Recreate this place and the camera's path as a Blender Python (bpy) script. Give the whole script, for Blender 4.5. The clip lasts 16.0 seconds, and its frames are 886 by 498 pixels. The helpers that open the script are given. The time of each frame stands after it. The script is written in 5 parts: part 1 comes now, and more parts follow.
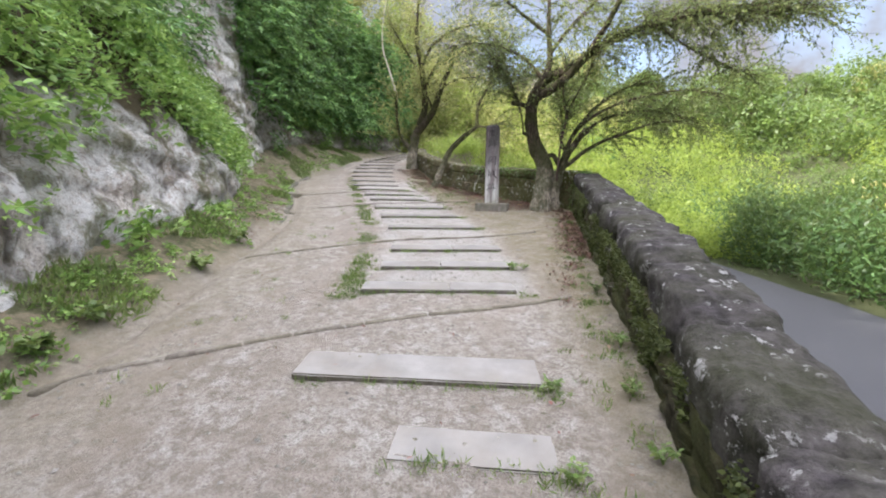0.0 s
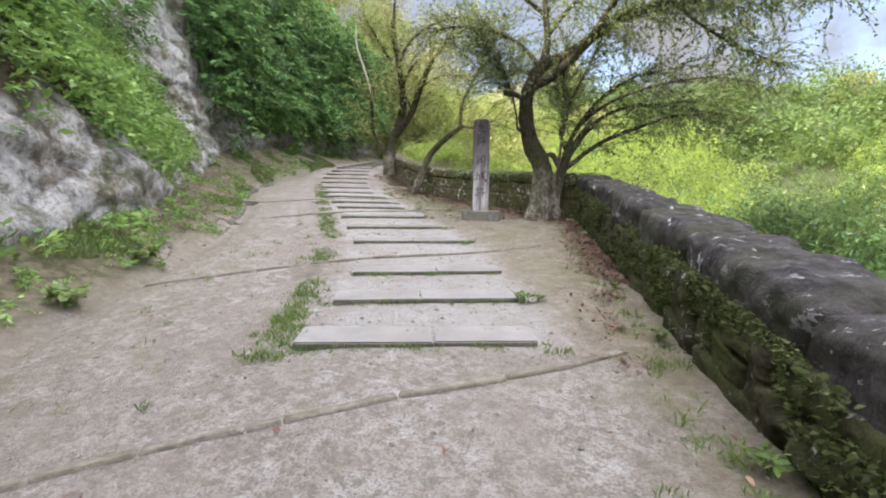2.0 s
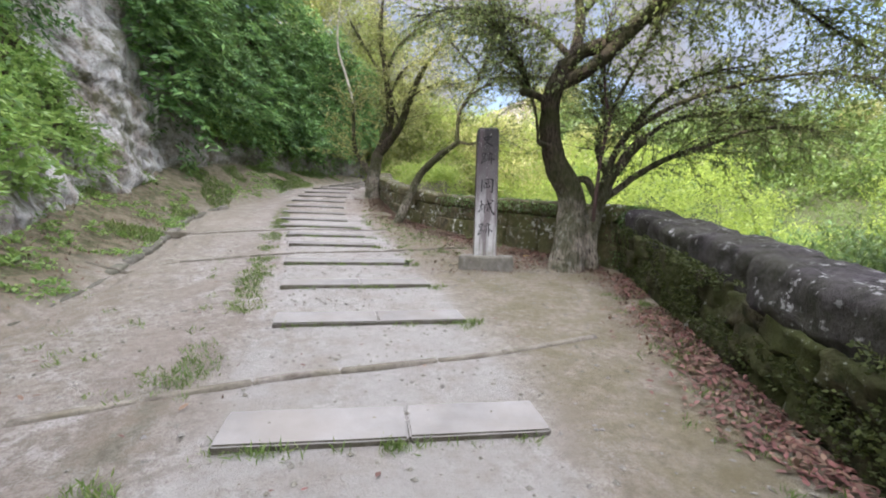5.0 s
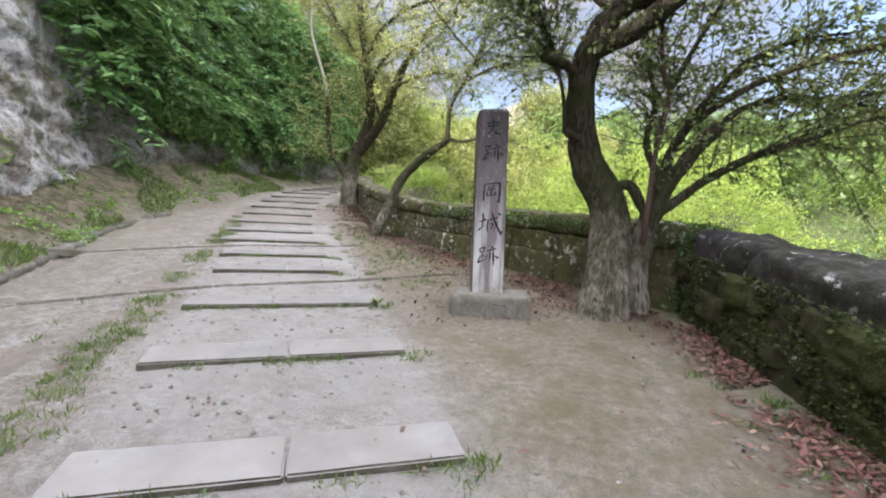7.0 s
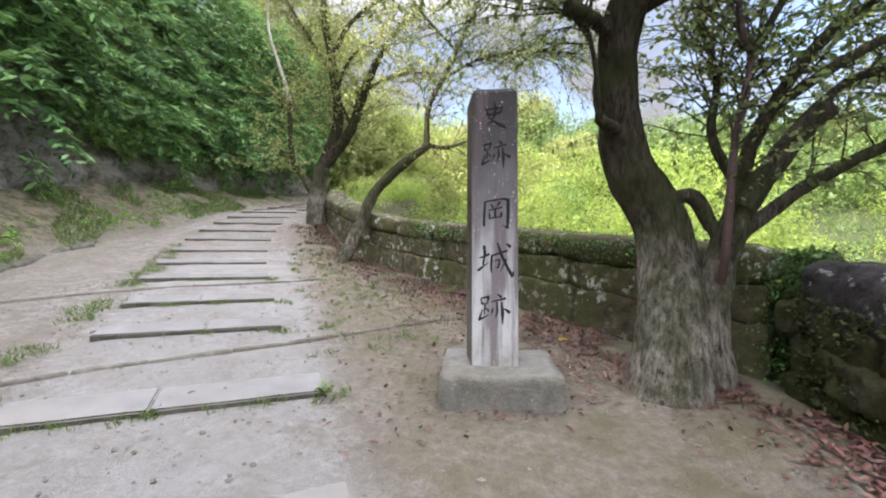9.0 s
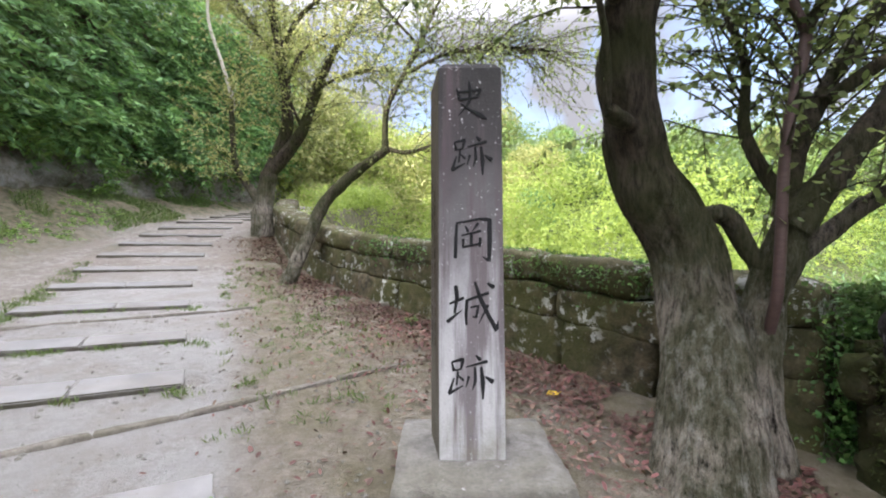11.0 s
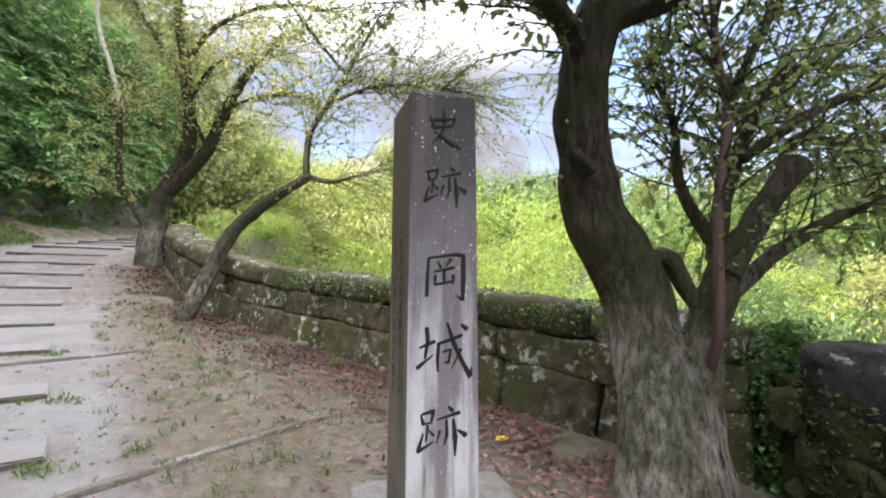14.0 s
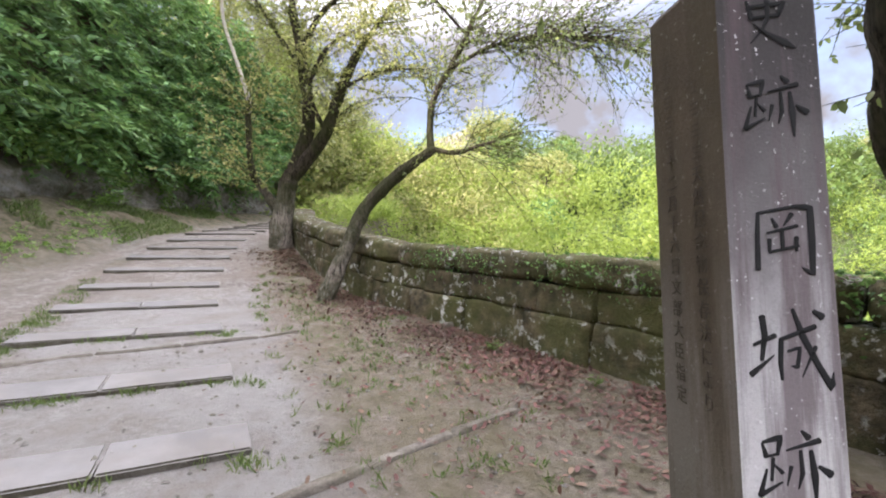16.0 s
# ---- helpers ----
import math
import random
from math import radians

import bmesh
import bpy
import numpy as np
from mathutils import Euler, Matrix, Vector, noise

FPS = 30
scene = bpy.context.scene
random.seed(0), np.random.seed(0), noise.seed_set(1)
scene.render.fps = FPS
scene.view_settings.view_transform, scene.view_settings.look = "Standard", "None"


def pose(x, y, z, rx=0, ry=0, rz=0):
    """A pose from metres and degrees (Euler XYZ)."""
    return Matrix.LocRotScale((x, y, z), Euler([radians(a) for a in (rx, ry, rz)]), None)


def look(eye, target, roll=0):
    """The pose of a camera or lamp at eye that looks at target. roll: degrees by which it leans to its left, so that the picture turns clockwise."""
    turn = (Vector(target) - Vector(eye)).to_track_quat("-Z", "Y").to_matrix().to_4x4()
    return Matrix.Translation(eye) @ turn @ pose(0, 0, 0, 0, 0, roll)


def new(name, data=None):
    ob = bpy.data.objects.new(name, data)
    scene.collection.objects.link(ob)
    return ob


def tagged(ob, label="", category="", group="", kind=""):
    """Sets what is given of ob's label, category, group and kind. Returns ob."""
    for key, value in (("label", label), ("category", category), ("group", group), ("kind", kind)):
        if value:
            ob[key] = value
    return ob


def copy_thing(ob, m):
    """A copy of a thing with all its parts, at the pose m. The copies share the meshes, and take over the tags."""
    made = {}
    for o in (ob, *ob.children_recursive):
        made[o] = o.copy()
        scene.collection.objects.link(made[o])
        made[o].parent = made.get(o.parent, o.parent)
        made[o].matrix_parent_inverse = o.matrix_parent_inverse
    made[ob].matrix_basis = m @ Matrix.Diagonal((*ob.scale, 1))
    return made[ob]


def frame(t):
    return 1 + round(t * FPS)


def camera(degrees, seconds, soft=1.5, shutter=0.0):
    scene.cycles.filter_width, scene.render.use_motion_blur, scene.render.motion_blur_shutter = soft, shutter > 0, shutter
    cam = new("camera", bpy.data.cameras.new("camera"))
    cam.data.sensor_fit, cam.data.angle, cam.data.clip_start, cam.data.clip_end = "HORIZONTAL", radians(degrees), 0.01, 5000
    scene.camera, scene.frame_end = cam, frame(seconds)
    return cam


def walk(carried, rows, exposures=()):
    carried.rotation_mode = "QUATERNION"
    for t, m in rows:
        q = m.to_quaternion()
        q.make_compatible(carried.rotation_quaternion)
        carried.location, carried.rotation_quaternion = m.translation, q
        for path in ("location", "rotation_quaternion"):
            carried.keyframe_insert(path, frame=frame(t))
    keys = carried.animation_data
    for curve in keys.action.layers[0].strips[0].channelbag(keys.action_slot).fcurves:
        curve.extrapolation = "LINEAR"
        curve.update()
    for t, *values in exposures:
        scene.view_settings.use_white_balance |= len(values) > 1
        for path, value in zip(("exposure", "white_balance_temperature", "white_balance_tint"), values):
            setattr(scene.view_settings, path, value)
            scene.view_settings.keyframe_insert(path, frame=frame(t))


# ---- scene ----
cam = camera(92.3, 16.0, soft=2.0)
PATH = [
    (0, (1.515, -12.201, -0.17), (1.083, -10.257, -0.36), 0.8),
    (0.5, (1.369, -11.818, -0.179), (0.961, -9.867, -0.354), 1.0),
    (1, (1.325, -11.313, -0.222), (0.907, -9.365, -0.399), 1.3),
    (1.5, (1.184, -10.792, -0.244), (0.754, -8.844, -0.395), 1.9),
    (2, (1.093, -10.288, -0.208), (0.748, -8.323, -0.348), 0.6),
    (2.5, (1.057, -9.808, -0.171), (0.667, -7.85, -0.281), 2.5),
    (3, (0.955, -9.317, -0.07), (0.663, -7.34, -0.159), 1.3),
    (3.5, (0.967, -8.767, -0.046), (0.722, -6.784, -0.137), 0.7),
    (4, (0.858, -8.262, 0.043), (0.539, -6.289, -0.027), 1.4),
    (4.2, (0.779, -8.059, 0.083), (0.461, -6.085, 0.028), 1.7),
    (6.3, (0.487, -5.812, 0.436), (0.185, -3.835, 0.401), 1.4),
    (6.5, (0.433, -5.549, 0.438), (0.131, -3.572, 0.408), 1.8),
    (7, (0.297, -5.045, 0.544), (0.038, -3.062, 0.527), 2.2),
    (7.5, (0.276, -4.442, 0.62), (0.043, -2.455, 0.61), 1.9),
    (8, (0.176, -4.049, 0.721), (-0.059, -2.062, 0.707), 1.2),
    (8.5, (0.07, -3.694, 0.795), (-0.106, -1.701, 0.817), 0.3),
    (9, (0.079, -3.341, 0.852), (-0.102, -1.349, 0.887), 0.1),
    (9.2, (0.093, -3.209, 0.892), (-0.08, -1.216, 0.922), 0.1),
    (11.3, (0.018, -2.267, 1.069), (0.029, -0.268, 1.148), -0.2),
    (11.5, (0.001, -2.245, 1.078), (0.024, -0.246, 1.162), -0.1),
    (12, (-0.019, -2.208, 1.086), (0.039, -0.211, 1.178), -0.0),
    (12.5, (-0.03, -2.202, 1.089), (0.079, -0.208, 1.202), -0.0),
    (13, (-0.034, -2.202, 1.094), (0.162, -0.217, 1.246), -0.0),
    (13.5, (-0.062, -2.183, 1.09), (0.245, -0.216, 1.287), 0.0),
    (14, (-0.277, -2.089, 1.078), (0.146, -0.148, 1.31), 0.2),
    (14.5, (-0.463, -1.999, 1.074), (0.034, -0.077, 1.319), 0.2),
    (15, (-0.564, -1.814, 1.044), (-0.079, 0.112, 1.276), 0.2),
    (15.5, (-0.684, -1.639, 1.078), (-0.322, 0.319, 1.27), -0.2),
    (16, (-0.972, -1.425, 1.083), (-0.958, 0.571, 1.21), -0.8),
]
walk(cam, [(t, look(eye, target, roll)) for t, eye, target, roll in PATH], [(0, 1.64, 6650, 13), (7, 1.68, 6500, 14), (9, 1.82, 6450, 14), (13, 1.9, 6450, 14), (16, 1.74, 6600, 18)])

# ---------------------------------------------------------------- world and light
SUN_TO = Vector((-0.68, -0.45, 0.58)).normalized()
world = bpy.data.worlds.new("sky")
scene.world = world
world.use_nodes = True
wn, wl = world.node_tree.nodes, world.node_tree.links
sky = wn.new("ShaderNodeTexSky")
sky.sky_type = "NISHITA"
sky.sun_disc = False
sky.sun_elevation = math.asin(SUN_TO.z)
sky.sun_rotation = math.atan2(SUN_TO.x, SUN_TO.y)
sky.air_density, sky.dust_density, sky.ozone_density = 1.0, 2.0, 1.0
cloud_at = wn.new("ShaderNodeTexCoord")
cloud = wn.new("ShaderNodeTexNoise")
cloud.inputs["Scale"].default_value = 2.6
cloud.inputs["Detail"].default_value = 6
cloud.inputs["Roughness"].default_value = 0.6
wl.new(cloud_at.outputs["Generated"], cloud.inputs["Vector"])
cramp = wn.new("ShaderNodeValToRGB")
cramp.color_ramp.elements[0].position, cramp.color_ramp.elements[1].position = 0.34, 0.54
wl.new(cloud.outputs["Fac"], cramp.inputs["Fac"])
cmix = wn.new("ShaderNodeMixRGB")
# an overcast sky is brightest overhead
up_split = wn.new("ShaderNodeSeparateXYZ")
wl.new(cloud_at.outputs["Generated"], up_split.inputs[0])
up_gain = wn.new("ShaderNodeMapRange")
up_gain.interpolation_type = "SMOOTHSTEP"
for socket, value in ((1, 0.46), (2, 0.74), (3, 0.16), (4, 2.45)):
    up_gain.inputs[socket].default_value = value
wl.new(up_split.outputs[2], up_gain.inputs[0])
cloud_tone = wn.new("ShaderNodeMixRGB")
cloud_tone.blend_type = "MULTIPLY"
cloud_tone.inputs["Fac"].default_value = 1.0
cloud_tone.inputs["Color1"].default_value = (6.6, 6.7, 7.3, 1)
wl.new(up_gain.outputs[0], cloud_tone.inputs["Color2"])
wl.new(cloud_tone.outputs["Color"], cmix.inputs["Color2"])
wl.new(cramp.outputs["Color"], cmix.inputs["Fac"])
wl.new(sky.outputs["Color"], cmix.inputs["Color1"])
wl.new(cmix.outputs["Color"], wn["Background"].inputs["Color"])
wn["Background"].inputs["Strength"].default_value = 0.15
sun = new("sun", bpy.data.lights.new("sun", "SUN"))
sun.data.energy = 5.0
sun.data.angle = radians(0.5)
sun.data.color = (1.0, 0.95, 0.86)
sun.matrix_world = look(SUN_TO * 60, (0, 0, 0))

# ---------------------------------------------------------------- materials


class Nodes:
    """A small writer of node materials, in world metres."""

    def __init__(self, name):
        self.m = bpy.data.materials.new(name)
        self.m.use_nodes = True
        self.t = self.m.node_tree
        self.b = self.t.nodes["Principled BSDF"]
        self.out = self.t.nodes["Material Output"]
        self.geo = self.t.nodes.new("ShaderNodeNewGeometry")
        self.pos = self.geo.outputs["Position"]

    def noise(self, scale, detail=5.0, rough=0.6, at=None, stretch=None):
        n = self.t.nodes.new("ShaderNodeTexNoise")
        n.inputs["Scale"].default_value = scale
        n.inputs["Detail"].default_value = detail
        n.inputs["Roughness"].default_value = rough
        src = at or self.pos
        if stretch:
            v = self.t.nodes.new("ShaderNodeVectorMath")
            v.operation = "MULTIPLY"
            v.inputs[1].default_value = stretch
            self.t.links.new(src, v.inputs[0])
            src = v.outputs[0]
        self.t.links.new(src, n.inputs["Vector"])
        return n.outputs["Fac"]

    def cells(self, scale, out="Distance"):
        n = self.t.nodes.new("ShaderNodeTexVoronoi")
        n.inputs["Scale"].default_value = scale
        self.t.links.new(self.pos, n.inputs["Vector"])
        return n.outputs[out]

    def ramp(self, fac, stops):
        n = self.t.nodes.new("ShaderNodeValToRGB")
        r = n.color_ramp
        while len(r.elements) < len(stops):
            r.elements.new(0.5)
        for e, (p, c) in zip(r.elements, stops):
            e.position = p
            e.color = (*c, 1) if isinstance(c, tuple) else (c, c, c, 1)
        self.t.links.new(fac, n.inputs["Fac"])
        return n.outputs["Color"]

    def mix(self, fac, a, b):
        n = self.t.nodes.new("ShaderNodeMixRGB")
        for s, v in ((0, fac), (1, a), (2, b)):
            if isinstance(v, (int, float)):
                n.inputs[s].default_value = v if s == 0 else (v, v, v, 1)
            elif isinstance(v, tuple):
                n.inputs[s].default_value = (*v, 1)
            else:
                self.t.links.new(v, n.inputs[s])
        return n.outputs["Color"]

    def math(self, op, a, b):
        n = self.t.nodes.new("ShaderNodeMath")
        n.operation = op
        for s, v in ((0, a), (1, b)):
            if isinstance(v, (int, float)):
                n.inputs[s].default_value = v
            else:
                self.t.links.new(v, n.inputs[s])
        return n.outputs[0]

    def attr(self, name):
        n = self.t.nodes.new("ShaderNodeAttribute")
        n.attribute_name = name
        return n.outputs["Fac"]

    def random(self):
        return self.t.nodes.new("ShaderNodeObjectInfo").outputs["Random"]

    def island(self):
        return self.geo.outputs["Random Per Island"]

    def done(self, color, rough=0.9, bump=None, strength=0.3, depth=0.02, spec=0.3):
        self.t.links.new(color, self.b.inputs["Base Color"]) if not isinstance(color, tuple) else None
        if isinstance(color, tuple):
            self.b.inputs["Base Color"].default_value = (*color, 1)
        self.b.inputs["Roughness"].default_value = rough
        self.b.inputs["Specular IOR Level"].default_value = spec
        if bump is not None:
            n = self.t.nodes.new("ShaderNodeBump")
            n.inputs["Strength"].default_value = strength
            n.inputs["Distance"].default_value = depth
            self.t.links.new(bump, n.inputs["Height"])
            self.t.links.new(n.outputs["Normal"], self.b.inputs["Normal"])
        return self.m


def ground_material():
    k = Nodes("trodden_earth")
    big, mid, fine = k.noise(0.7), k.noise(5, 6), k.noise(60, 4, 0.7)
    dirt = k.mix(k.ramp(big, [(0.35, 0.0), (0.65, 1.0)]), (0.43, 0.395, 0.35), (0.34, 0.3, 0.255))
    dirt = k.mix(k.ramp(mid, [(0.42, 0.0), (0.62, 0.8)]), dirt, (0.58, 0.555, 0.52))
    dirt = k.mix(k.ramp(fine, [(0.48, 0.0), (0.64, 0.7)]), dirt, (0.16, 0.135, 0.11))
    grit = k.ramp(k.cells(38), [(0.06, 1.0), (0.14, 0.0)])
    dirt = k.mix(k.math("MULTIPLY", grit, 0.4), dirt, (0.5, 0.47, 0.43))
    dirt = k.mix(k.ramp(k.noise(14, 9, 0.8), [(0.47, 0.0), (0.57, 0.7)]), dirt, (0.19, 0.16, 0.13))
    trodden = k.ramp(k.noise(1.1, 5, 0.65, None, (1.0, 0.45, 1.0)), [(0.44, 0.0), (0.62, 0.7)])
    dirt = k.mix(trodden, dirt, (0.3, 0.255, 0.21))
    patchy = k.math("MULTIPLY", k.attr("moss"), k.ramp(k.noise(2.6, 8, 0.7), [(0.36, 0.0), (0.62, 1.0)]))
    dirt = k.mix(k.math("MULTIPLY", k.attr("tread"), k.ramp(k.noise(1.7, 6, 0.65), [(0.3, 0.2), (0.6, 0.75)])), dirt, k.mix(k.noise(30, 6, 0.75), (0.35, 0.338, 0.315), (0.55, 0.538, 0.52)))
    dirt = k.mix(k.math("MULTIPLY", k.attr("moss"), 0.6), dirt, k.mix(k.ramp(k.noise(13, 9, 0.8), [(0.38, 0.0), (0.6, 1.0)]), (0.17, 0.142, 0.1), (0.44, 0.39, 0.3)))
    dirt = k.mix(k.math("MULTIPLY", patchy, 0.8), dirt, (0.19, 0.165, 0.085))
    green = k.mix(k.ramp(k.noise(4.5, 7, 0.7), [(0.42, 0.0), (0.58, 1.0)]), (0.075, 0.085, 0.03), (0.25, 0.205, 0.14))
    color = k.mix(k.attr("grass"), dirt, green)
    color = k.mix(k.attr("wild"), color, k.mix(k.noise(1.5, 6), (0.03, 0.045, 0.012), (0.075, 0.085, 0.03)))
    color = k.mix(0.26, color, (0.03, 0.031, 0.033))
    color = k.mix(k.ramp(k.noise(150, 5, 0.8), [(0.54, 0.0), (0.64, 0.5)]), color, (0.09, 0.078, 0.064))
    rel = k.math("ADD", k.math("MULTIPLY", mid, 0.7), k.math("MULTIPLY", fine, 0.5))
    return k.done(color, 0.95, k.math("ADD", rel, k.math("MULTIPLY", k.noise(14, 9, 0.8), 0.7)), 1.0, 0.06, 0.15)


def concrete_material():
    k = Nodes("worn_concrete")
    big, fine = k.noise(3, 6), k.noise(110, 4, 0.7)
    c = k.mix(k.ramp(big, [(0.35, 0.0), (0.68, 1.0)]), (0.145, 0.141, 0.134), (0.215, 0.21, 0.202))
    c = k.mix(k.ramp(fine, [(0.5, 0.0), (0.75, 0.4)]), c, (0.14, 0.134, 0.125))
    c = k.mix(k.math("MULTIPLY", k.ramp(k.noise(1.3, 7, 0.7), [(0.42, 0.0), (0.62, 1.0)]), 0.5), c, (0.17, 0.152, 0.128))
    c = k.mix(k.math("MULTIPLY", k.random(), 0.18), c, (0.2, 0.195, 0.185))
    return k.done(c, 0.9, fine, 0.25, 0.01, 0.2)


def stone_material(name, dark, light, moss, lichen, amount, lichen_at=0.6):
    k = Nodes(name)
    big, mid, fine = k.noise(1.6, 6), k.noise(7, 7, 0.65), k.noise(45, 5, 0.7)
    c = k.mix(k.ramp(mid, [(0.38, 0.0), (0.66, 1.0)]), dark, light)
    c = k.mix(k.math("MULTIPLY", k.ramp(big, [(0.36, 0.0), (0.58, 1.0)]), amount), c, moss)
    c = k.mix(k.math("MULTIPLY", k.ramp(fine, [(0.45, 0.0), (0.7, 1.0)]), 0.45), c, tuple(v * 0.45 for v in dark))
    spots = k.math("MULTIPLY", k.ramp(k.noise(9, 8, 0.7), [(lichen_at, 0.0), (lichen_at + 0.05, 1.0)]), k.ramp(k.noise(1.9, 3), [(0.42, 0.0), (0.6, 1.0)]))
    c = k.mix(spots, c, lichen)
    c = k.mix(k.math("MULTIPLY", k.random(), 0.3), c, tuple(v * 0.7 for v in dark))
    rel = k.math("ADD", k.math("MULTIPLY", mid, 0.8), k.math("MULTIPLY", fine, 0.5))
    return k.done(c, 0.95, rel, 0.75, 0.05, 0.15)


def rock_material():
    k = Nodes("cliff_rock")
    big, mid, fine = k.noise(0.7, 7, 0.6), k.noise(3.2, 9, 0.7), k.noise(11, 9, 0.75)
    c = k.mix(k.ramp(big, [(0.4, 0.0), (0.58, 1.0)]), (0.44, 0.39, 0.345), (0.62, 0.585, 0.545))
    c = k.mix(k.ramp(mid, [(0.5, 0.0), (0.6, 0.75)]), c, (0.27, 0.225, 0.195))
    c = k.mix(k.ramp(fine, [(0.5, 0.0), (0.58, 0.6)]), c, (0.15, 0.125, 0.105))
    pale = k.math("MULTIPLY", k.ramp(k.noise(1.1, 7, 0.7), [(0.43, 0.0), (0.5, 1.0)]), k.ramp(k.noise(9, 10, 0.85), [(0.44, 0.0), (0.49, 1.0)]))
    c = k.mix(pale, c, (0.7, 0.7, 0.69))
    c = k.mix(k.ramp(k.noise(24, 8, 0.8), [(0.56, 0.0), (0.61, 0.7)]), c, (0.09, 0.078, 0.062))
    c = k.mix(k.math("MULTIPLY", k.ramp(k.noise(1.6, 7, 0.7), [(0.49, 0.0), (0.6, 1.0)]), 0.75), c, (0.12, 0.125, 0.05))
    streak = k.ramp(k.noise(2.5, 5, 0.6, None, (1.0, 1.0, 0.12)), [(0.54, 0.0), (0.66, 0.55)])
    c = k.mix(streak, c, (0.12, 0.1, 0.088))
    c = k.mix(k.attr("crack"), c, (0.05, 0.045, 0.035))
    c = k.mix(k.attr("soil"), c, k.mix(k.noise(5, 6), (0.03, 0.03, 0.014), (0.13, 0.105, 0.065)))
    rel = k.math("ADD", mid, k.math("MULTIPLY", fine, 0.6))
    return k.done(c, 0.95, rel, 1.0, 0.24, 0.15)


def bark_material():
    k = Nodes("cherry_bark")
    rough = k.noise(26, 9, 0.8, None, (1.0, 1.0, 0.22))
    c = k.mix(k.ramp(rough, [(0.38, 0.0), (0.58, 1.0)]), (0.014, 0.011, 0.008), k.mix(k.attr("low"), (0.125, 0.102, 0.075), (0.52, 0.46, 0.375)))
    c = k.mix(k.math("MULTIPLY", k.ramp(k.noise(2.2, 5), [(0.42, 0.0), (0.58, 1.0)]), 0.75), c, k.mix(rough, (0.02, 0.024, 0.008), (0.095, 0.105, 0.04)))
    low = k.ramp(k.attr("low"), [(0.0, 0.0), (1.0, 1.0)])
    spots = k.math("MULTIPLY", k.ramp(k.noise(17, 9, 0.8, None, (1.0, 1.0, 0.5)), [(0.5, 0.0), (0.62, 0.85)]), k.ramp(k.noise(3.2, 6, 0.7), [(0.42, 0.0), (0.58, 1.0)]))
    c = k.mix(k.math("MULTIPLY", spots, low), c, (0.42, 0.415, 0.36))
    rel = k.math("ADD", rough, k.math("MULTIPLY", k.noise(60, 4, 0.7), 0.4))
    return k.done(c, 0.95, rel, 1.0, 0.1, 0.15)


def leaf_material(name, tones, through_light=0.45, gloss=0.45):
    k = Nodes(name)
    n = len(tones) - 1
    tint = k.ramp(k.island(), [(i / n, c) for i, c in enumerate(tones)])
    tint = k.mix(k.math("MULTIPLY", k.ramp(k.noise(0.35, 3), [(0.45, 0.0), (0.7, 1.0)]), 0.3), tint, tones[-1])
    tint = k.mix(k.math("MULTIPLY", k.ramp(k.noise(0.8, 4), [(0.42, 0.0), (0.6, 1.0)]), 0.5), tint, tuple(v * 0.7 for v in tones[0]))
    k.done(tint, gloss, spec=0.35)
    tr = k.t.nodes.new("ShaderNodeBsdfTranslucent")
    warm = k.mix(0.35, tint, (0.42, 0.5, 0.14))
    k.t.links.new(warm, tr.inputs["Color"])
    mx = k.t.nodes.new("ShaderNodeMixShader")
    mx.inputs[0].default_value = through_light
    k.t.links.new(k.b.outputs[0], mx.inputs[1])
    k.t.links.new(tr.outputs[0], mx.inputs[2])
    k.t.links.new(mx.outputs[0], k.out.inputs["Surface"])
    return k.m


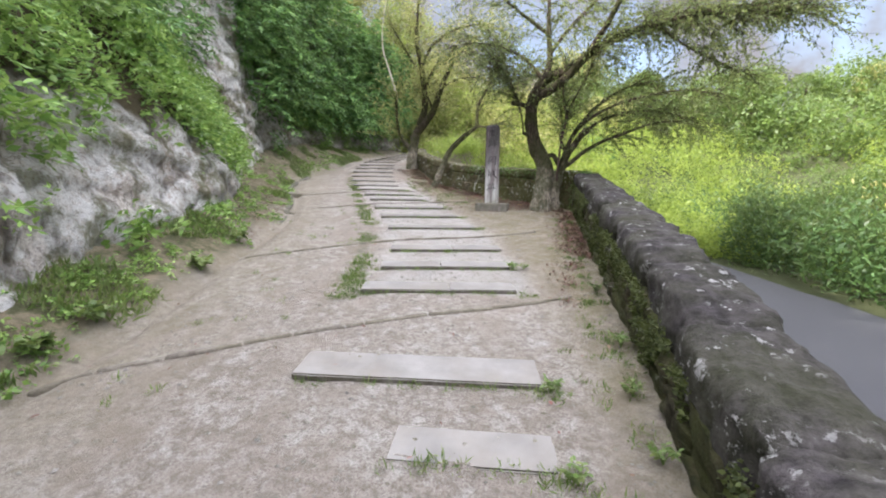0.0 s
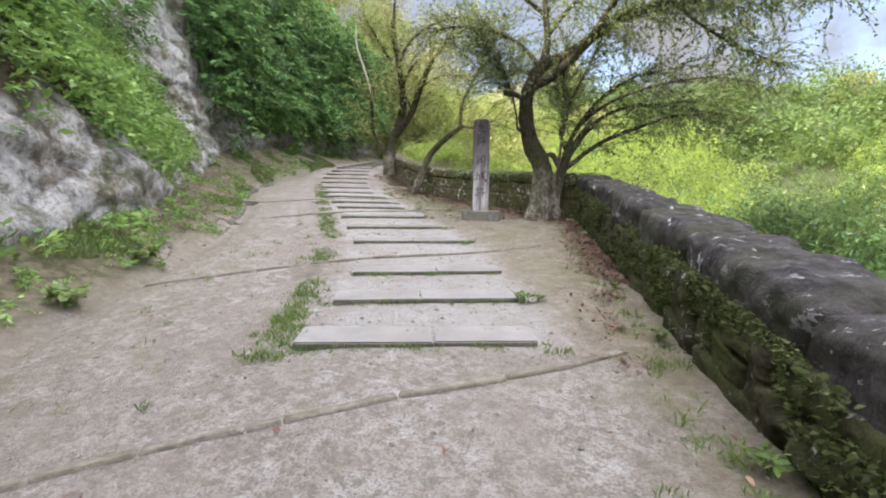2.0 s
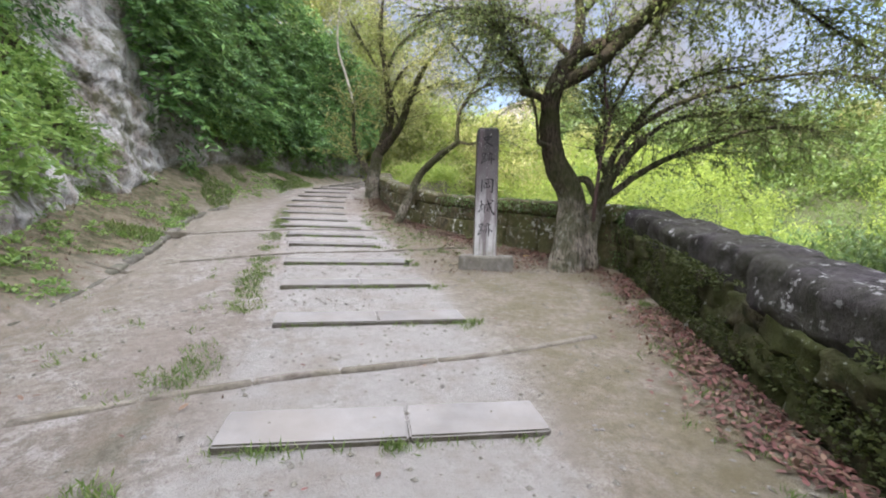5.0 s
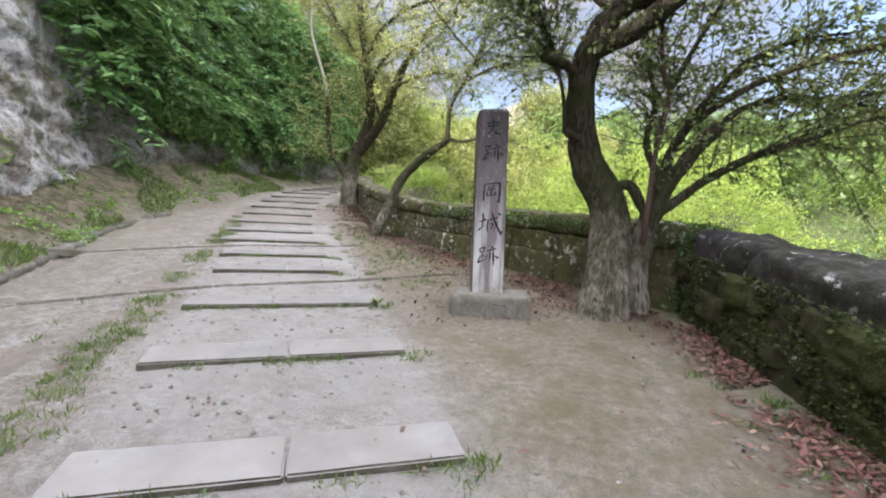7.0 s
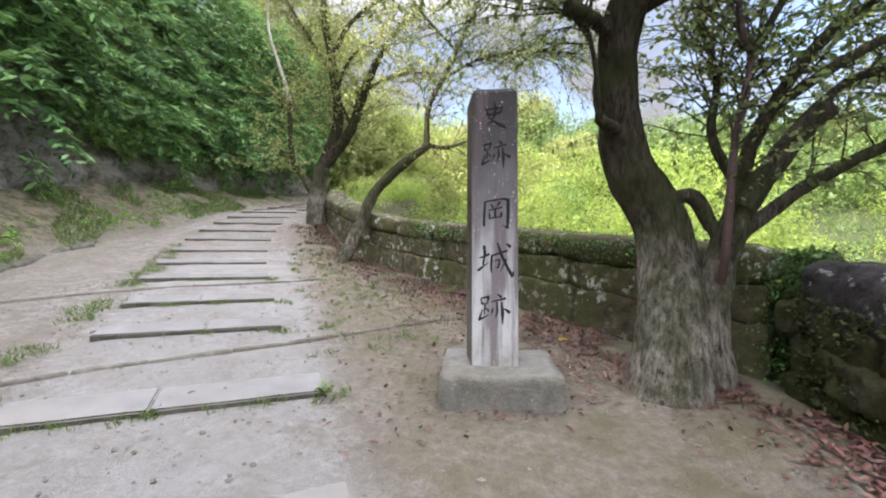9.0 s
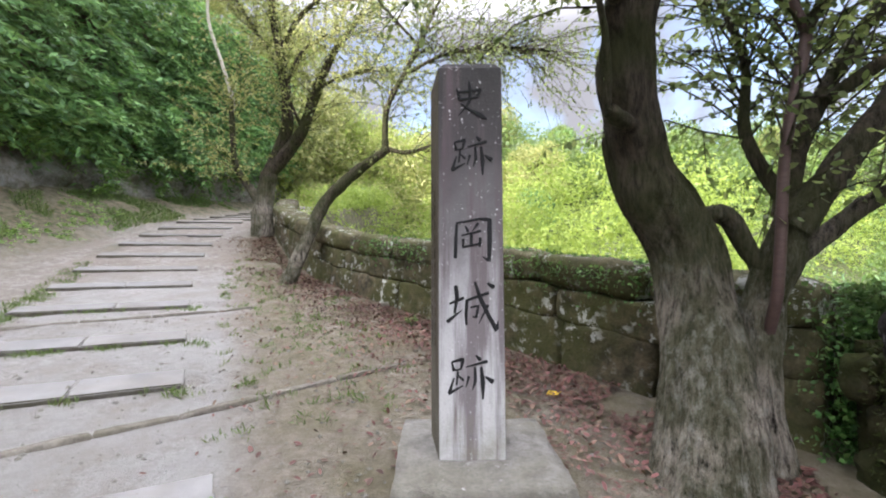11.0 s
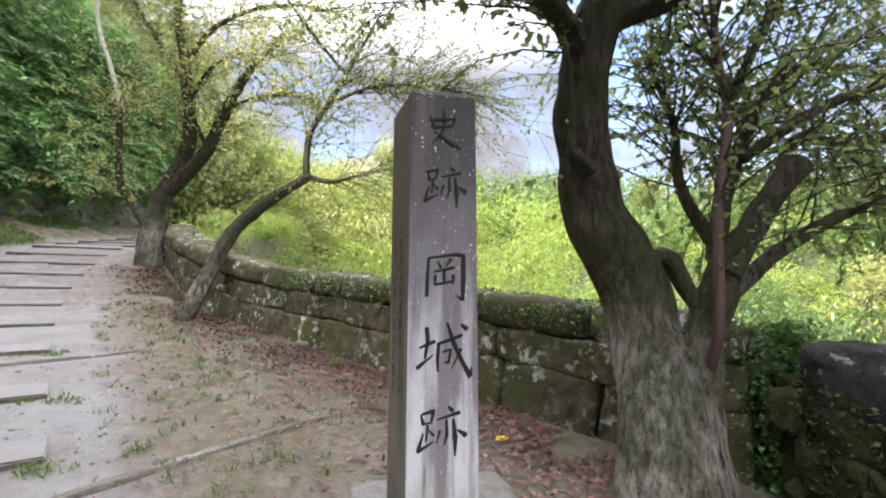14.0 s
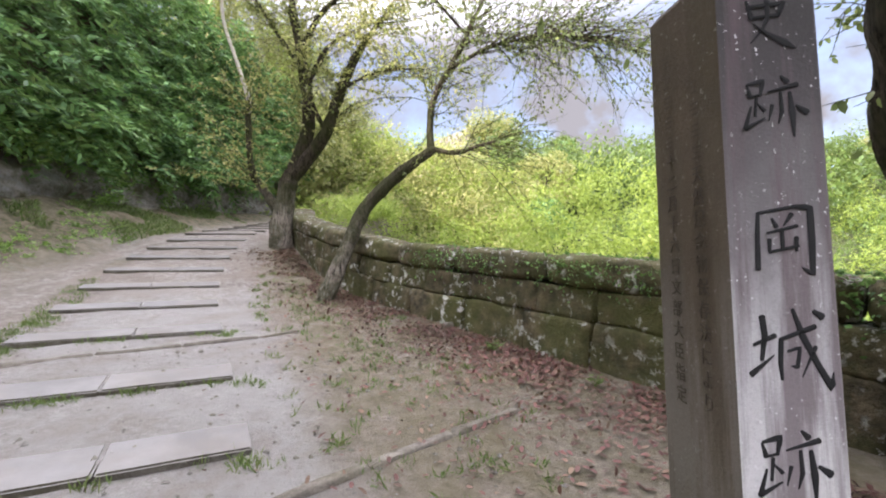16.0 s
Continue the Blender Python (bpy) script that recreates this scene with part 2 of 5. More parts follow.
def granite_material():
    """The pillar: dark weathered head, pale foot, with white specks and purple-brown runs."""
    k = Nodes("weathered_granite")
    sep = k.t.nodes.new("ShaderNodeSeparateXYZ")
    k.t.links.new(k.pos, sep.inputs[0])
    x, y, z = sep.outputs
    wob = k.math("ADD", z, k.math("MULTIPLY", k.math("SUBTRACT", k.noise(3, 6), 0.5), 0.8))
    c = k.ramp(k.math("DIVIDE", wob, 2.2), [(0.12, (0.5, 0.495, 0.49)), (0.38, (0.4, 0.392, 0.396)), (0.56, (0.16, 0.15, 0.153)), (0.78, (0.066, 0.06, 0.062)), (1.0, (0.045, 0.043, 0.042))])
    run = k.ramp(k.noise(9, 5, 0.6, None, (1.0, 1.0, 0.07)), [(0.47, 0.0), (0.6, 0.8)])
    c = k.mix(run, c, (0.115, 0.088, 0.094))
    c = k.mix(k.math("MULTIPLY", k.ramp(k.noise(70, 4, 0.7), [(0.5, 0.0), (0.72, 1.0)]), 0.25), c, (0.09, 0.085, 0.085))
    foot = k.math("MULTIPLY", k.ramp(z, [(0.0, 1.0), (0.38, 0.0)]), k.ramp(k.noise(6, 7, 0.7), [(0.4, 0.0), (0.65, 1.0)]))
    c = k.mix(k.math("MULTIPLY", foot, 0.7), c, (0.2, 0.185, 0.12))
    # faces towards -x: olive-brown tone, with their shade put into the colour
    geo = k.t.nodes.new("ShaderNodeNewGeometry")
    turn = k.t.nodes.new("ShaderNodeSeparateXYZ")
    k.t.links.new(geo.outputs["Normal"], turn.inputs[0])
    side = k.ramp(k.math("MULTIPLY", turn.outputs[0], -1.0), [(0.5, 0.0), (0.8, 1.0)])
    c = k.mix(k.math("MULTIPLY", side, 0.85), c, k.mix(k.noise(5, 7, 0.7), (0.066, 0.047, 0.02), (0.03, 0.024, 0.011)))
    chip = k.math("MULTIPLY", k.ramp(k.noise(48, 3, 0.55), [(0.64, 0.0), (0.68, 1.0)]), k.ramp(k.noise(4.5, 4), [(0.42, 0.0), (0.56, 1.0)]))
    c = k.mix(k.math("MULTIPLY", chip, k.math("SUBTRACT", 0.8, k.math("MULTIPLY", side, 0.7))), c, (0.62, 0.62, 0.62))
    rel = k.math("ADD", k.noise(70, 5, 0.7), k.noise(14, 5))
    return k.done(c, 0.85, rel, 0.35, 0.012, 0.25)


EARTH = ground_material()
CONCRETE = concrete_material()
CAP = stone_material("coping_stone", (0.018, 0.016, 0.017), (0.08, 0.072, 0.076), (0.045, 0.052, 0.018), (0.34, 0.34, 0.34), 0.4, 0.575)
BLOCK = stone_material("mossy_block", (0.013, 0.012, 0.008), (0.085, 0.073, 0.043), (0.042, 0.052, 0.014), (0.4, 0.41, 0.38), 0.85, 0.6)
ASHLAR = stone_material("old_ashlar", (0.05, 0.044, 0.03), (0.2, 0.165, 0.105), (0.085, 0.095, 0.028), (0.55, 0.56, 0.52), 0.75, 0.55)
ROCK = rock_material()
BARK = bark_material()
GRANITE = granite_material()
k_ = Nodes("bleached_wood")
k_s = Nodes("young_bark")
SHOOT = k_s.done(k_s.mix(k_s.noise(40, 5, 0.7, None, (0.3, 0.3, 1.0)), (0.03, 0.017, 0.015), (0.1, 0.062, 0.054)), 0.6, k_s.noise(60), 0.3, 0.01)
PALE_BARK = k_.done(k_.mix(k_.noise(20, 6, 0.7), (0.36, 0.32, 0.27), (0.62, 0.58, 0.5)), 0.9, k_.noise(40), 0.4, 0.01)
PLINTH = stone_material("plinth_stone", (0.16, 0.15, 0.135), (0.33, 0.32, 0.3), (0.17, 0.16, 0.1), (0.55, 0.55, 0.53), 0.5, 0.62)
GUTTER = stone_material("gutter_stone", (0.1, 0.092, 0.08), (0.27, 0.25, 0.22), (0.07, 0.08, 0.035), (0.42, 0.42, 0.4), 0.5, 0.66)
SLAB_SIDE = stone_material("earthy_shaded_concrete", (0.085, 0.076, 0.062), (0.2, 0.185, 0.165), (0.12, 0.115, 0.06), (0.36, 0.35, 0.33), 0.4, 0.68)
BAR = stone_material("edging", (0.12, 0.105, 0.088), (0.29, 0.265, 0.235), (0.17, 0.16, 0.1), (0.45, 0.44, 0.42), 0.4, 0.66)
INK = Nodes("black_lettering").done((0.012, 0.012, 0.013), 0.8)
k_ = Nodes("asphalt")
ASPHALT = k_.done(k_.mix(k_.noise(120, 4, 0.7), (0.025, 0.026, 0.03), (0.06, 0.062, 0.068)), 0.85, k_.noise(150), 0.3, 0.01)
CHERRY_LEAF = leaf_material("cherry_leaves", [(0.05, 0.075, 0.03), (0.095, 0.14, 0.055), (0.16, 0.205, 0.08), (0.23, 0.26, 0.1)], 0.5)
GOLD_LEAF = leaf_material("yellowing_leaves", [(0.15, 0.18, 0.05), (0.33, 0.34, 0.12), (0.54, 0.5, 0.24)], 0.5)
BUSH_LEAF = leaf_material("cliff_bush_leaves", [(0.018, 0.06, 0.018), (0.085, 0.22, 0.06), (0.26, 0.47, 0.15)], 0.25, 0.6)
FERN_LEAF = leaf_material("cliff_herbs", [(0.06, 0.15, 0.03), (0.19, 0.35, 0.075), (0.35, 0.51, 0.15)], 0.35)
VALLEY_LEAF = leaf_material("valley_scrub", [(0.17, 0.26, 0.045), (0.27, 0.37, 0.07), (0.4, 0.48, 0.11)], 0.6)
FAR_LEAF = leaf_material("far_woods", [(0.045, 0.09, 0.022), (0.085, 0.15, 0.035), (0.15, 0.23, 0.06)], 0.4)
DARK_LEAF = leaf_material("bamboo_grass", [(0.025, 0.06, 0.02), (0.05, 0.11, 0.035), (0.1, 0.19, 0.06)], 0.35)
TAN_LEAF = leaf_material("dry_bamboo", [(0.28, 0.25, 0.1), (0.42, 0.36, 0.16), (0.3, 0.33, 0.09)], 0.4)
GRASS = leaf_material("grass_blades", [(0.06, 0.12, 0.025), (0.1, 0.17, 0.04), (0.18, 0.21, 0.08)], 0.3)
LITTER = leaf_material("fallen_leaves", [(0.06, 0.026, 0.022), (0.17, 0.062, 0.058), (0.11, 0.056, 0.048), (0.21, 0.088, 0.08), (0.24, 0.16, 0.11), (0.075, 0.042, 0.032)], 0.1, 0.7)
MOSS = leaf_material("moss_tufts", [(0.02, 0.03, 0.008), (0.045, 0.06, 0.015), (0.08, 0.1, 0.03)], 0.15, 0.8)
YELLOW = leaf_material("yellow_leaf", [(0.75, 0.5, 0.03), (0.8, 0.55, 0.03)], 0.2)

# ---------------------------------------------------------------- plan: the stepped path's own coordinates
# s runs up the path, l to the right of its middle line; the cross lines turn from 8 to 27 degrees.
_s, _c, _a = [0.0], [np.array((-1.3, -1.9))], [radians(27)]
for _ in range(120):
    v = _s[0] - 0.25
    a = radians(min(27, max(6, 27 + 19 * v / 7.3)))
    _s.insert(0, v), _c.insert(0, _c[0] - 0.25 * np.array((-math.sin(a), math.cos(a)))), _a.insert(0, a)
for _ in range(200):
    v = _s[-1] + 0.25
    a = radians(27 - 25 * min(1, max(0, (v - 8) / 9)))
    _s.append(v), _c.append(_c[-1] + 0.25 * np.array((-math.sin(a), math.cos(a)))), _a.append(a)
LINE_S, LINE_C, LINE_A = np.array(_s), np.array(_c), np.array(_a)


def to_path(x, y):
    """s and l of places in the plan (arrays)."""
    x, y = np.atleast_1d(x).astype(float), np.atleast_1d(y).astype(float)
    s, l = np.empty_like(x), np.empty_like(x)
    for i in range(0, len(x), 4000):
        f = (x[i:i + 4000, None] - LINE_C[:, 0]) * -np.sin(LINE_A) + (y[i:i + 4000, None] - LINE_C[:, 1]) * np.cos(LINE_A)
        g = (x[i:i + 4000, None] - LINE_C[:, 0]) * np.cos(LINE_A) + (y[i:i + 4000, None] - LINE_C[:, 1]) * np.sin(LINE_A)
        j = np.argmin(np.abs(f) + 0.02 * np.abs(g), 1)
        r = np.arange(len(j))
        s[i:i + 4000], l[i:i + 4000] = LINE_S[j] + f[r, j], g[r, j]
    return s, l


def from_path(s, l):
    a = np.interp(s, LINE_S, LINE_A)
    return np.interp(s, LINE_S, LINE_C[:, 0]) + l * np.cos(a), np.interp(s, LINE_S, LINE_C[:, 1]) + l * np.sin(a)


def rise(s):
    return np.interp(s, [-30, -9, 7.5, 14, 25, 60], [-4.2, -1.785, 0.77, 2.4, 4.4, 9.5])


STEPS = [(-8.35, -0.30, 0.73, 0.30), (-7.45, -1.30, 0.73, 0.42), (-5.35, -1.20, 0.80, 0.36), (-4.33, -1.06, 0.90, 0.32), (-3.28, -0.95, 1.00, 0.28),
         (-1.36, -0.97, 0.98, 0.28), (0.03, -1.02, 0.95, 0.33), (1.42, -1.04, 0.95, 0.28), (3.08, -1.03, 0.68, 0.3), (4.27, -1.12, 0.60, 0.3), (5.75, -1.33, 0.52, 0.3)]
STEPS = [(s, a, b, max(d, 0.36)) for s, a, b, d in STEPS]
STEPS += [(7.2 + 1.12 * i, -1.4, 0.46, 0.3) for i in range(14)]
GUTTER_L = ([-14, -7.5, -3.4, 0.7, 3.7, 7.7, 9.2, 10.5, 11.5, 13, 16, 24], [-3.5, -3.4, -3.5, -3.05, -3.1, -3.5, -3.15, -2.7, -2.3, -1.9, -1.65, -1.6])


def path_height(x, y):
    s, l = to_path(x, y)
    z = rise(s)
    # treads: nearly level behind each slab's front, with a small rise at it, only within the stepped strip
    fronts = np.array([t[0] for t in STEPS])
    i = np.clip(np.searchsorted(fronts + 0.14, s, side="right") - 1, 0, len(fronts) - 2)
    u = np.clip((s - fronts[i] - 0.1) / (fronts[i + 1] - fronts[i] - 0.1), 0, 1)
    tread = (rise(fronts[i]) + 0.018) * (1 - u) + (rise(fronts[i + 1]) - 0.03) * u
    inside = np.clip((1.35 - np.abs(l + 0.08)) / 0.35, 0, 1) * (s > fronts[0]) * (s < fronts[-1])
    z = z * (1 - inside) + tread * inside
    z = z - 0.07 * (np.clip(-l, 0.8, 4) - 0.8)
    z = z + 0.06 * (np.clip(l, 1.2, 4) - 1.2) * np.clip((4 - s) / 4, 0, 1)
    edge = np.interp(s, *GUTTER_L)
    d = edge - l
    z = z - 0.10 * np.exp(-((d - 0.18) / 0.15) ** 2)
    z = z + 0.42 * np.clip(d - 0.35, 0, 4) * np.interp(s, [-8, -2, 2, 6], [0.9, 0.9, 1.0, 1.15])
    return z, s, l


# the outside of the parapet: one run along x = 3.1, then away to the upper left
OUT_A = [(3.2, -40.0), (3.2, 0.35), (0.45, 3.95), (-1.25, 5.7), (-2.85, 7.5), (-4.25, 9.8), (-5.2, 12.7), (-4.8, 20), (1, 40)]


def outside(x, y):
    """How far a place lies beyond the parapet (negative: on the path's side)."""
    best = np.full(x.shape, 1e9)
    sign = np.ones(x.shape)
    for (ax, ay), (bx, by) in zip(OUT_A[:-1], OUT_A[1:]):
        dx, dy = bx - ax, by - ay
        n = dx * dx + dy * dy
        t = np.clip(((x - ax) * dx + (y - ay) * dy) / n, 0, 1)
        d = np.hypot(x - ax - t * dx, y - ay - t * dy)
        side = np.sign((x - ax) * dy - (y - ay) * dx)
        near = d < best
        best, sign = np.where(near, d, best), np.where(near, side, sign)
    return best * sign


def height(x, y):
    x, y = np.atleast_1d(x).astype(float), np.atleast_1d(y).astype(float)
    z, s, l = path_height(x, y)
    z = np.clip(z, -5, 12)
    d = outside(x, y)
    base = np.interp(y, [-40, -10, 0, 6, 12, 20], [-4.5, -2.7, -2.2, -1.7, -0.6, 0.5])
    far = np.hypot(x - 3, y + 2)
    valley = base - 0.10 * np.clip(d - 6, 0, 14) + 0.62 * np.clip(far - 24, 0, 34) * np.interp(np.degrees(np.arctan2(y + 2, x - 3)), [-180, 0, 25, 60, 95, 120, 180], [0.5, 0.42, 0.5, 0.64, 0.9, 1.0, 0.6]) - 0.05 * np.clip(far - 70, 0, 400)
    k = np.clip(d / 0.5, 0, 1)
    return np.where(d > 0, z * (1 - k) + valley * k, z)


def hgt(x, y):
    return float(height(np.array([x]), np.array([y]))[0])


# ---------------------------------------------------------------- mesh helpers
def mesh_of(name, verts, faces, material, smooth=False):
    me = bpy.data.meshes.new(name)
    me.from_pydata([tuple(v) for v in verts], [], [tuple(f) for f in faces])
    me.materials.append(material)
    if smooth:
        me.polygons.foreach_set("use_smooth", [True] * len(me.polygons))
    me.update()
    return me


def quads_mesh(name, verts, material, corners=4, smooth=False):
    """A mesh of separate faces, each of the given number of corners, from one array."""
    verts = np.asarray(verts, dtype=np.float32).reshape(-1, 3)
    n = len(verts) // corners
    me = bpy.data.meshes.new(name)
    me.vertices.add(len(verts))
    me.vertices.foreach_set("co", verts.ravel())
    me.loops.add(len(verts))
    me.loops.foreach_set("vertex_index", np.arange(len(verts), dtype=np.int32))
    me.polygons.add(n)
    me.polygons.foreach_set("loop_start", np.arange(0, len(verts), corners, dtype=np.int32))
    me.polygons.foreach_set("loop_total", np.full(n, corners, dtype=np.int32))
    me.materials.append(material)
    me.update(calc_edges=True)
    return me


def part(name, data, parent, label="", m=None):
    ob = new(name, data)
    ob.parent = parent
    if m is not None:
        ob.matrix_local = m
    return tagged(ob, label)


def empty(name, m, label, category, group="", kind=""):
    ob = new(name)
    ob.matrix_world = m
    return tagged(ob, label, category, group, kind)


def finish(bm, name, material, smooth=True):
    me = bpy.data.meshes.new(name)
    bm.to_mesh(me)
    bm.free()
    me.materials.append(material)
    if smooth:
        me.polygons.foreach_set("use_smooth", [True] * len(me.polygons))
    return me


def stone(name, size, material, seed, power=5.0, rough=0.03, cuts=4, scale=2.2):
    """A block with rounded, uneven faces: a box pulled towards a super-ellipsoid, then roughened."""
    bm = bmesh.new()
    bmesh.ops.create_cube(bm, size=2)
    bmesh.ops.subdivide_edges(bm, edges=bm.edges[:], cuts=cuts, use_grid_fill=True)
    half = Vector(size) / 2
    off = Vector((seed * 3.7, seed * 1.3, seed * 5.1))
    for v in bm.verts:
        c = v.co
        r = (abs(c.x) ** power + abs(c.y) ** power + abs(c.z) ** power) ** (1 / power)
        p = Vector((c.x * half.x, c.y * half.y, c.z * half.z)) / r
        n = noise.noise_vector(p * scale + off) + 0.55 * noise.noise_vector(p * scale * 3.1 + off) + 0.25 * noise.noise_vector(p * scale * 8 + off)
        v.co = p + n * rough
    return finish(bm, name, material)


def tube(points, radii, rings=3, sides=10, knots=0.06, seed=0):
    """Vertices and faces of a smooth tapered limb through the points."""
    pts = [Vector(p) for p in points]
    path, rad = [], []
    for i in range(len(pts) - 1):
        p0, p1, p2, p3 = pts[max(i - 1, 0)], pts[i], pts[i + 1], pts[min(i + 2, len(pts) - 1)]
        for j in range(rings):
            t = j / rings
            path.append(0.5 * (2 * p1 + (p2 - p0) * t + (2 * p0 - 5 * p1 + 4 * p2 - p3) * t * t + (3 * p1 - p0 - 3 * p2 + p3) * t ** 3))
            rad.append(radii[i] * (1 - t) + radii[i + 1] * t)
    path.append(pts[-1]), rad.append(radii[-1])
    verts, faces = [], []
    side = None
    for i, p in enumerate(path):
        ahead = (path[min(i + 1, len(path) - 1)] - path[max(i - 1, 0)]).normalized()
        if side is None:
            side = ahead.orthogonal().normalized()
        side = (side - ahead * side.dot(ahead)).normalized()
        up = ahead.cross(side)
        for k in range(sides):
            a = 2 * math.pi * k / sides
            d = side * math.cos(a) + up * math.sin(a)
            q = p + d * rad[i]
            w = 1 + knots * 4 * noise.noise(q * (1.4 / max(rad[i], 0.03)) * 0.35 + Vector((seed, 0, 0)))
            if rad[i] > 0.09:
                w += 0.10 * noise.noise((math.cos(a) * 3.2, math.sin(a) * 3.2, q.z * 1.1 + seed)) + 0.09 * noise.noise((math.cos(a) * 6, math.sin(a) * 6, q.z * 2.2 + seed)) + 0.07 * noise.noise((math.cos(a) * 13, math.sin(a) * 13, q.z * 5.0 + seed))
            verts.append(p + d * rad[i] * w)
    for i in range(len(path) - 1):
        for k in range(sides):
            a, b = i * sides + k, i * sides + (k + 1) % sides
            faces.append((a, b, b + sides, a + sides))
    n = len(verts)
    verts.append(path[-1]), faces.extend((n - sides + k, n - sides + (k + 1) % sides, n) for k in range(sides))
    return verts, faces


def join(lists):
    verts, faces = [], []
    for v, f in lists:
        n = len(verts)
        verts += v
        faces += [tuple(i + n for i in q) for q in f]
    return verts, faces


def blades(at, lean, size, rng, width=0.42, fold=0.12, flat=0.0, face=None, oval=False):
    """Kite-shaped leaves at the given places. lean: the way in which each points; size: its length."""
    n = len(at)
    lean = lean + rng.normal(0, 0.35, (n, 3))
    lean /= np.linalg.norm(lean, axis=1, keepdims=True) + 1e-9
    ref = rng.normal(0, 1, (n, 3)) * (1 - flat) + np.array((0, 0, 1.0)) * flat
    if face is not None:
        ref = face + rng.normal(0, 0.55, (n, 3))
    across = np.cross(lean, ref)
    across /= np.linalg.norm(across, axis=1, keepdims=True) + 1e-9
    nrm = np.cross(across, lean)
    L = (np.asarray(size) * np.ones(n))[:, None]
    mid = at + lean * L * 0.45 + nrm * L * fold
    if oval:
        a, b = at + lean * L * 0.24 + nrm * L * fold * 0.7, at + lean * L * 0.66 + nrm * L * fold * 0.8
        w = across * L * width / 2
        out = np.stack([at, a - w * 0.85, b - w * 0.85, at + lean * L, b + w * 0.85, a + w * 0.85], 1)
        return out.reshape(-1, 3)
    out = np.stack([at, mid - across * L * width / 2, at + lean * L, mid + across * L * width / 2], 1)
    return out.reshape(-1, 3)


def fronds(at, lean, length, rng, pairs=5, wide=0.34):
    """Arching feathered leaves: pairs of leaflets along a drooping stalk."""
    n = len(at)
    lean = lean / (np.linalg.norm(lean, axis=1, keepdims=True) + 1e-9)
    across = np.cross(lean, np.array((0, 0, 1.0)) + rng.normal(0, 0.3, (n, 3)))
    across /= np.linalg.norm(across, axis=1, keepdims=True) + 1e-9
    L = (np.asarray(length) * np.ones(n))[:, None]
    out = []
    for k in range(1, pairs + 1):
        u = k / pairs
        p = at + lean * L * u - np.array((0, 0, 1.0)) * L * 0.45 * u * u
        for side in (-1, 1):
            d = across * side + lean * 0.55 - np.array((0, 0, 0.35))
            out.append(blades(p, d, L[:, 0] * 0.42 * (1.05 - 0.55 * abs(u - 0.35)), rng, wide, 0.08))
    return np.concatenate(out)


def shell(centres, radii, count, rng, up=0.2):
    """Places on the outsides of clumps, and the ways outwards there."""
    at, lean = [], []
    for c, r in zip(centres, radii):
        n = max(6, int(count * (r[0] * r[1] * r[2]) ** (2 / 3)))
        d = rng.normal(0, 1, (n, 3))
        d /= np.linalg.norm(d, axis=1, keepdims=True)
        at.append(np.asarray(c) + d * np.asarray(r) * rng.uniform(0.5, 1.0, n)[:, None])
        lean.append(d + np.array((0, 0, up)))
    return np.concatenate(at), np.concatenate(lean)


def clumps(centres, radii, count, size, rng, up=0.3, width=0.5, spread=0.45):
    """Leaves on the shells of uneven clumps."""
    at, lean, sz, out = [], [], [], []
    for c, r in zip(centres, radii):
        n = max(8, int(count * (r[0] * r[1] * r[2]) ** (2 / 3)))
        d = rng.normal(0, 1, (n, 3))
        d /= np.linalg.norm(d, axis=1, keepdims=True)
        w = 1 + spread * np.sin(d[:, 0] * 5 + c[0]) * np.sin(d[:, 1] * 6 + c[1]) * np.cos(d[:, 2] * 5 + c[2])
        q = d * np.asarray(r) * (rng.uniform(0.55, 1.05, n) * w)[:, None]
        at.append(np.asarray(c) + q)
        lean.append(np.cross(d, rng.normal(0, 1, (n, 3))) + d * 0.5 + np.array((0, 0, up - 0.3)))
        out.append(d + np.array((0, 0, 0.35)))
        sz.append(rng.uniform(0.6, 1.3, n) * size)
    return blades(np.concatenate(at), np.concatenate(lean), np.concatenate(sz), rng, width, face=np.concatenate(out))

# ---------------------------------------------------------------- large structure
def steps_of(a, b, fine_a, fine_b, step, grow=1.16):
    """Coordinates from a to b, evenly fine between fine_a and fine_b, ever wider beyond."""
    mid = list(np.arange(fine_a, fine_b + 1e-6, step))
    d, left = step, []
    v = fine_a
    while v > a:
        d *= grow
        v -= d
        left.append(v)
    d, right, v = step, [], fine_b
    while v < b:
        d *= grow
        v += d
        right.append(v)
    return np.array(left[::-1] + mid + right)


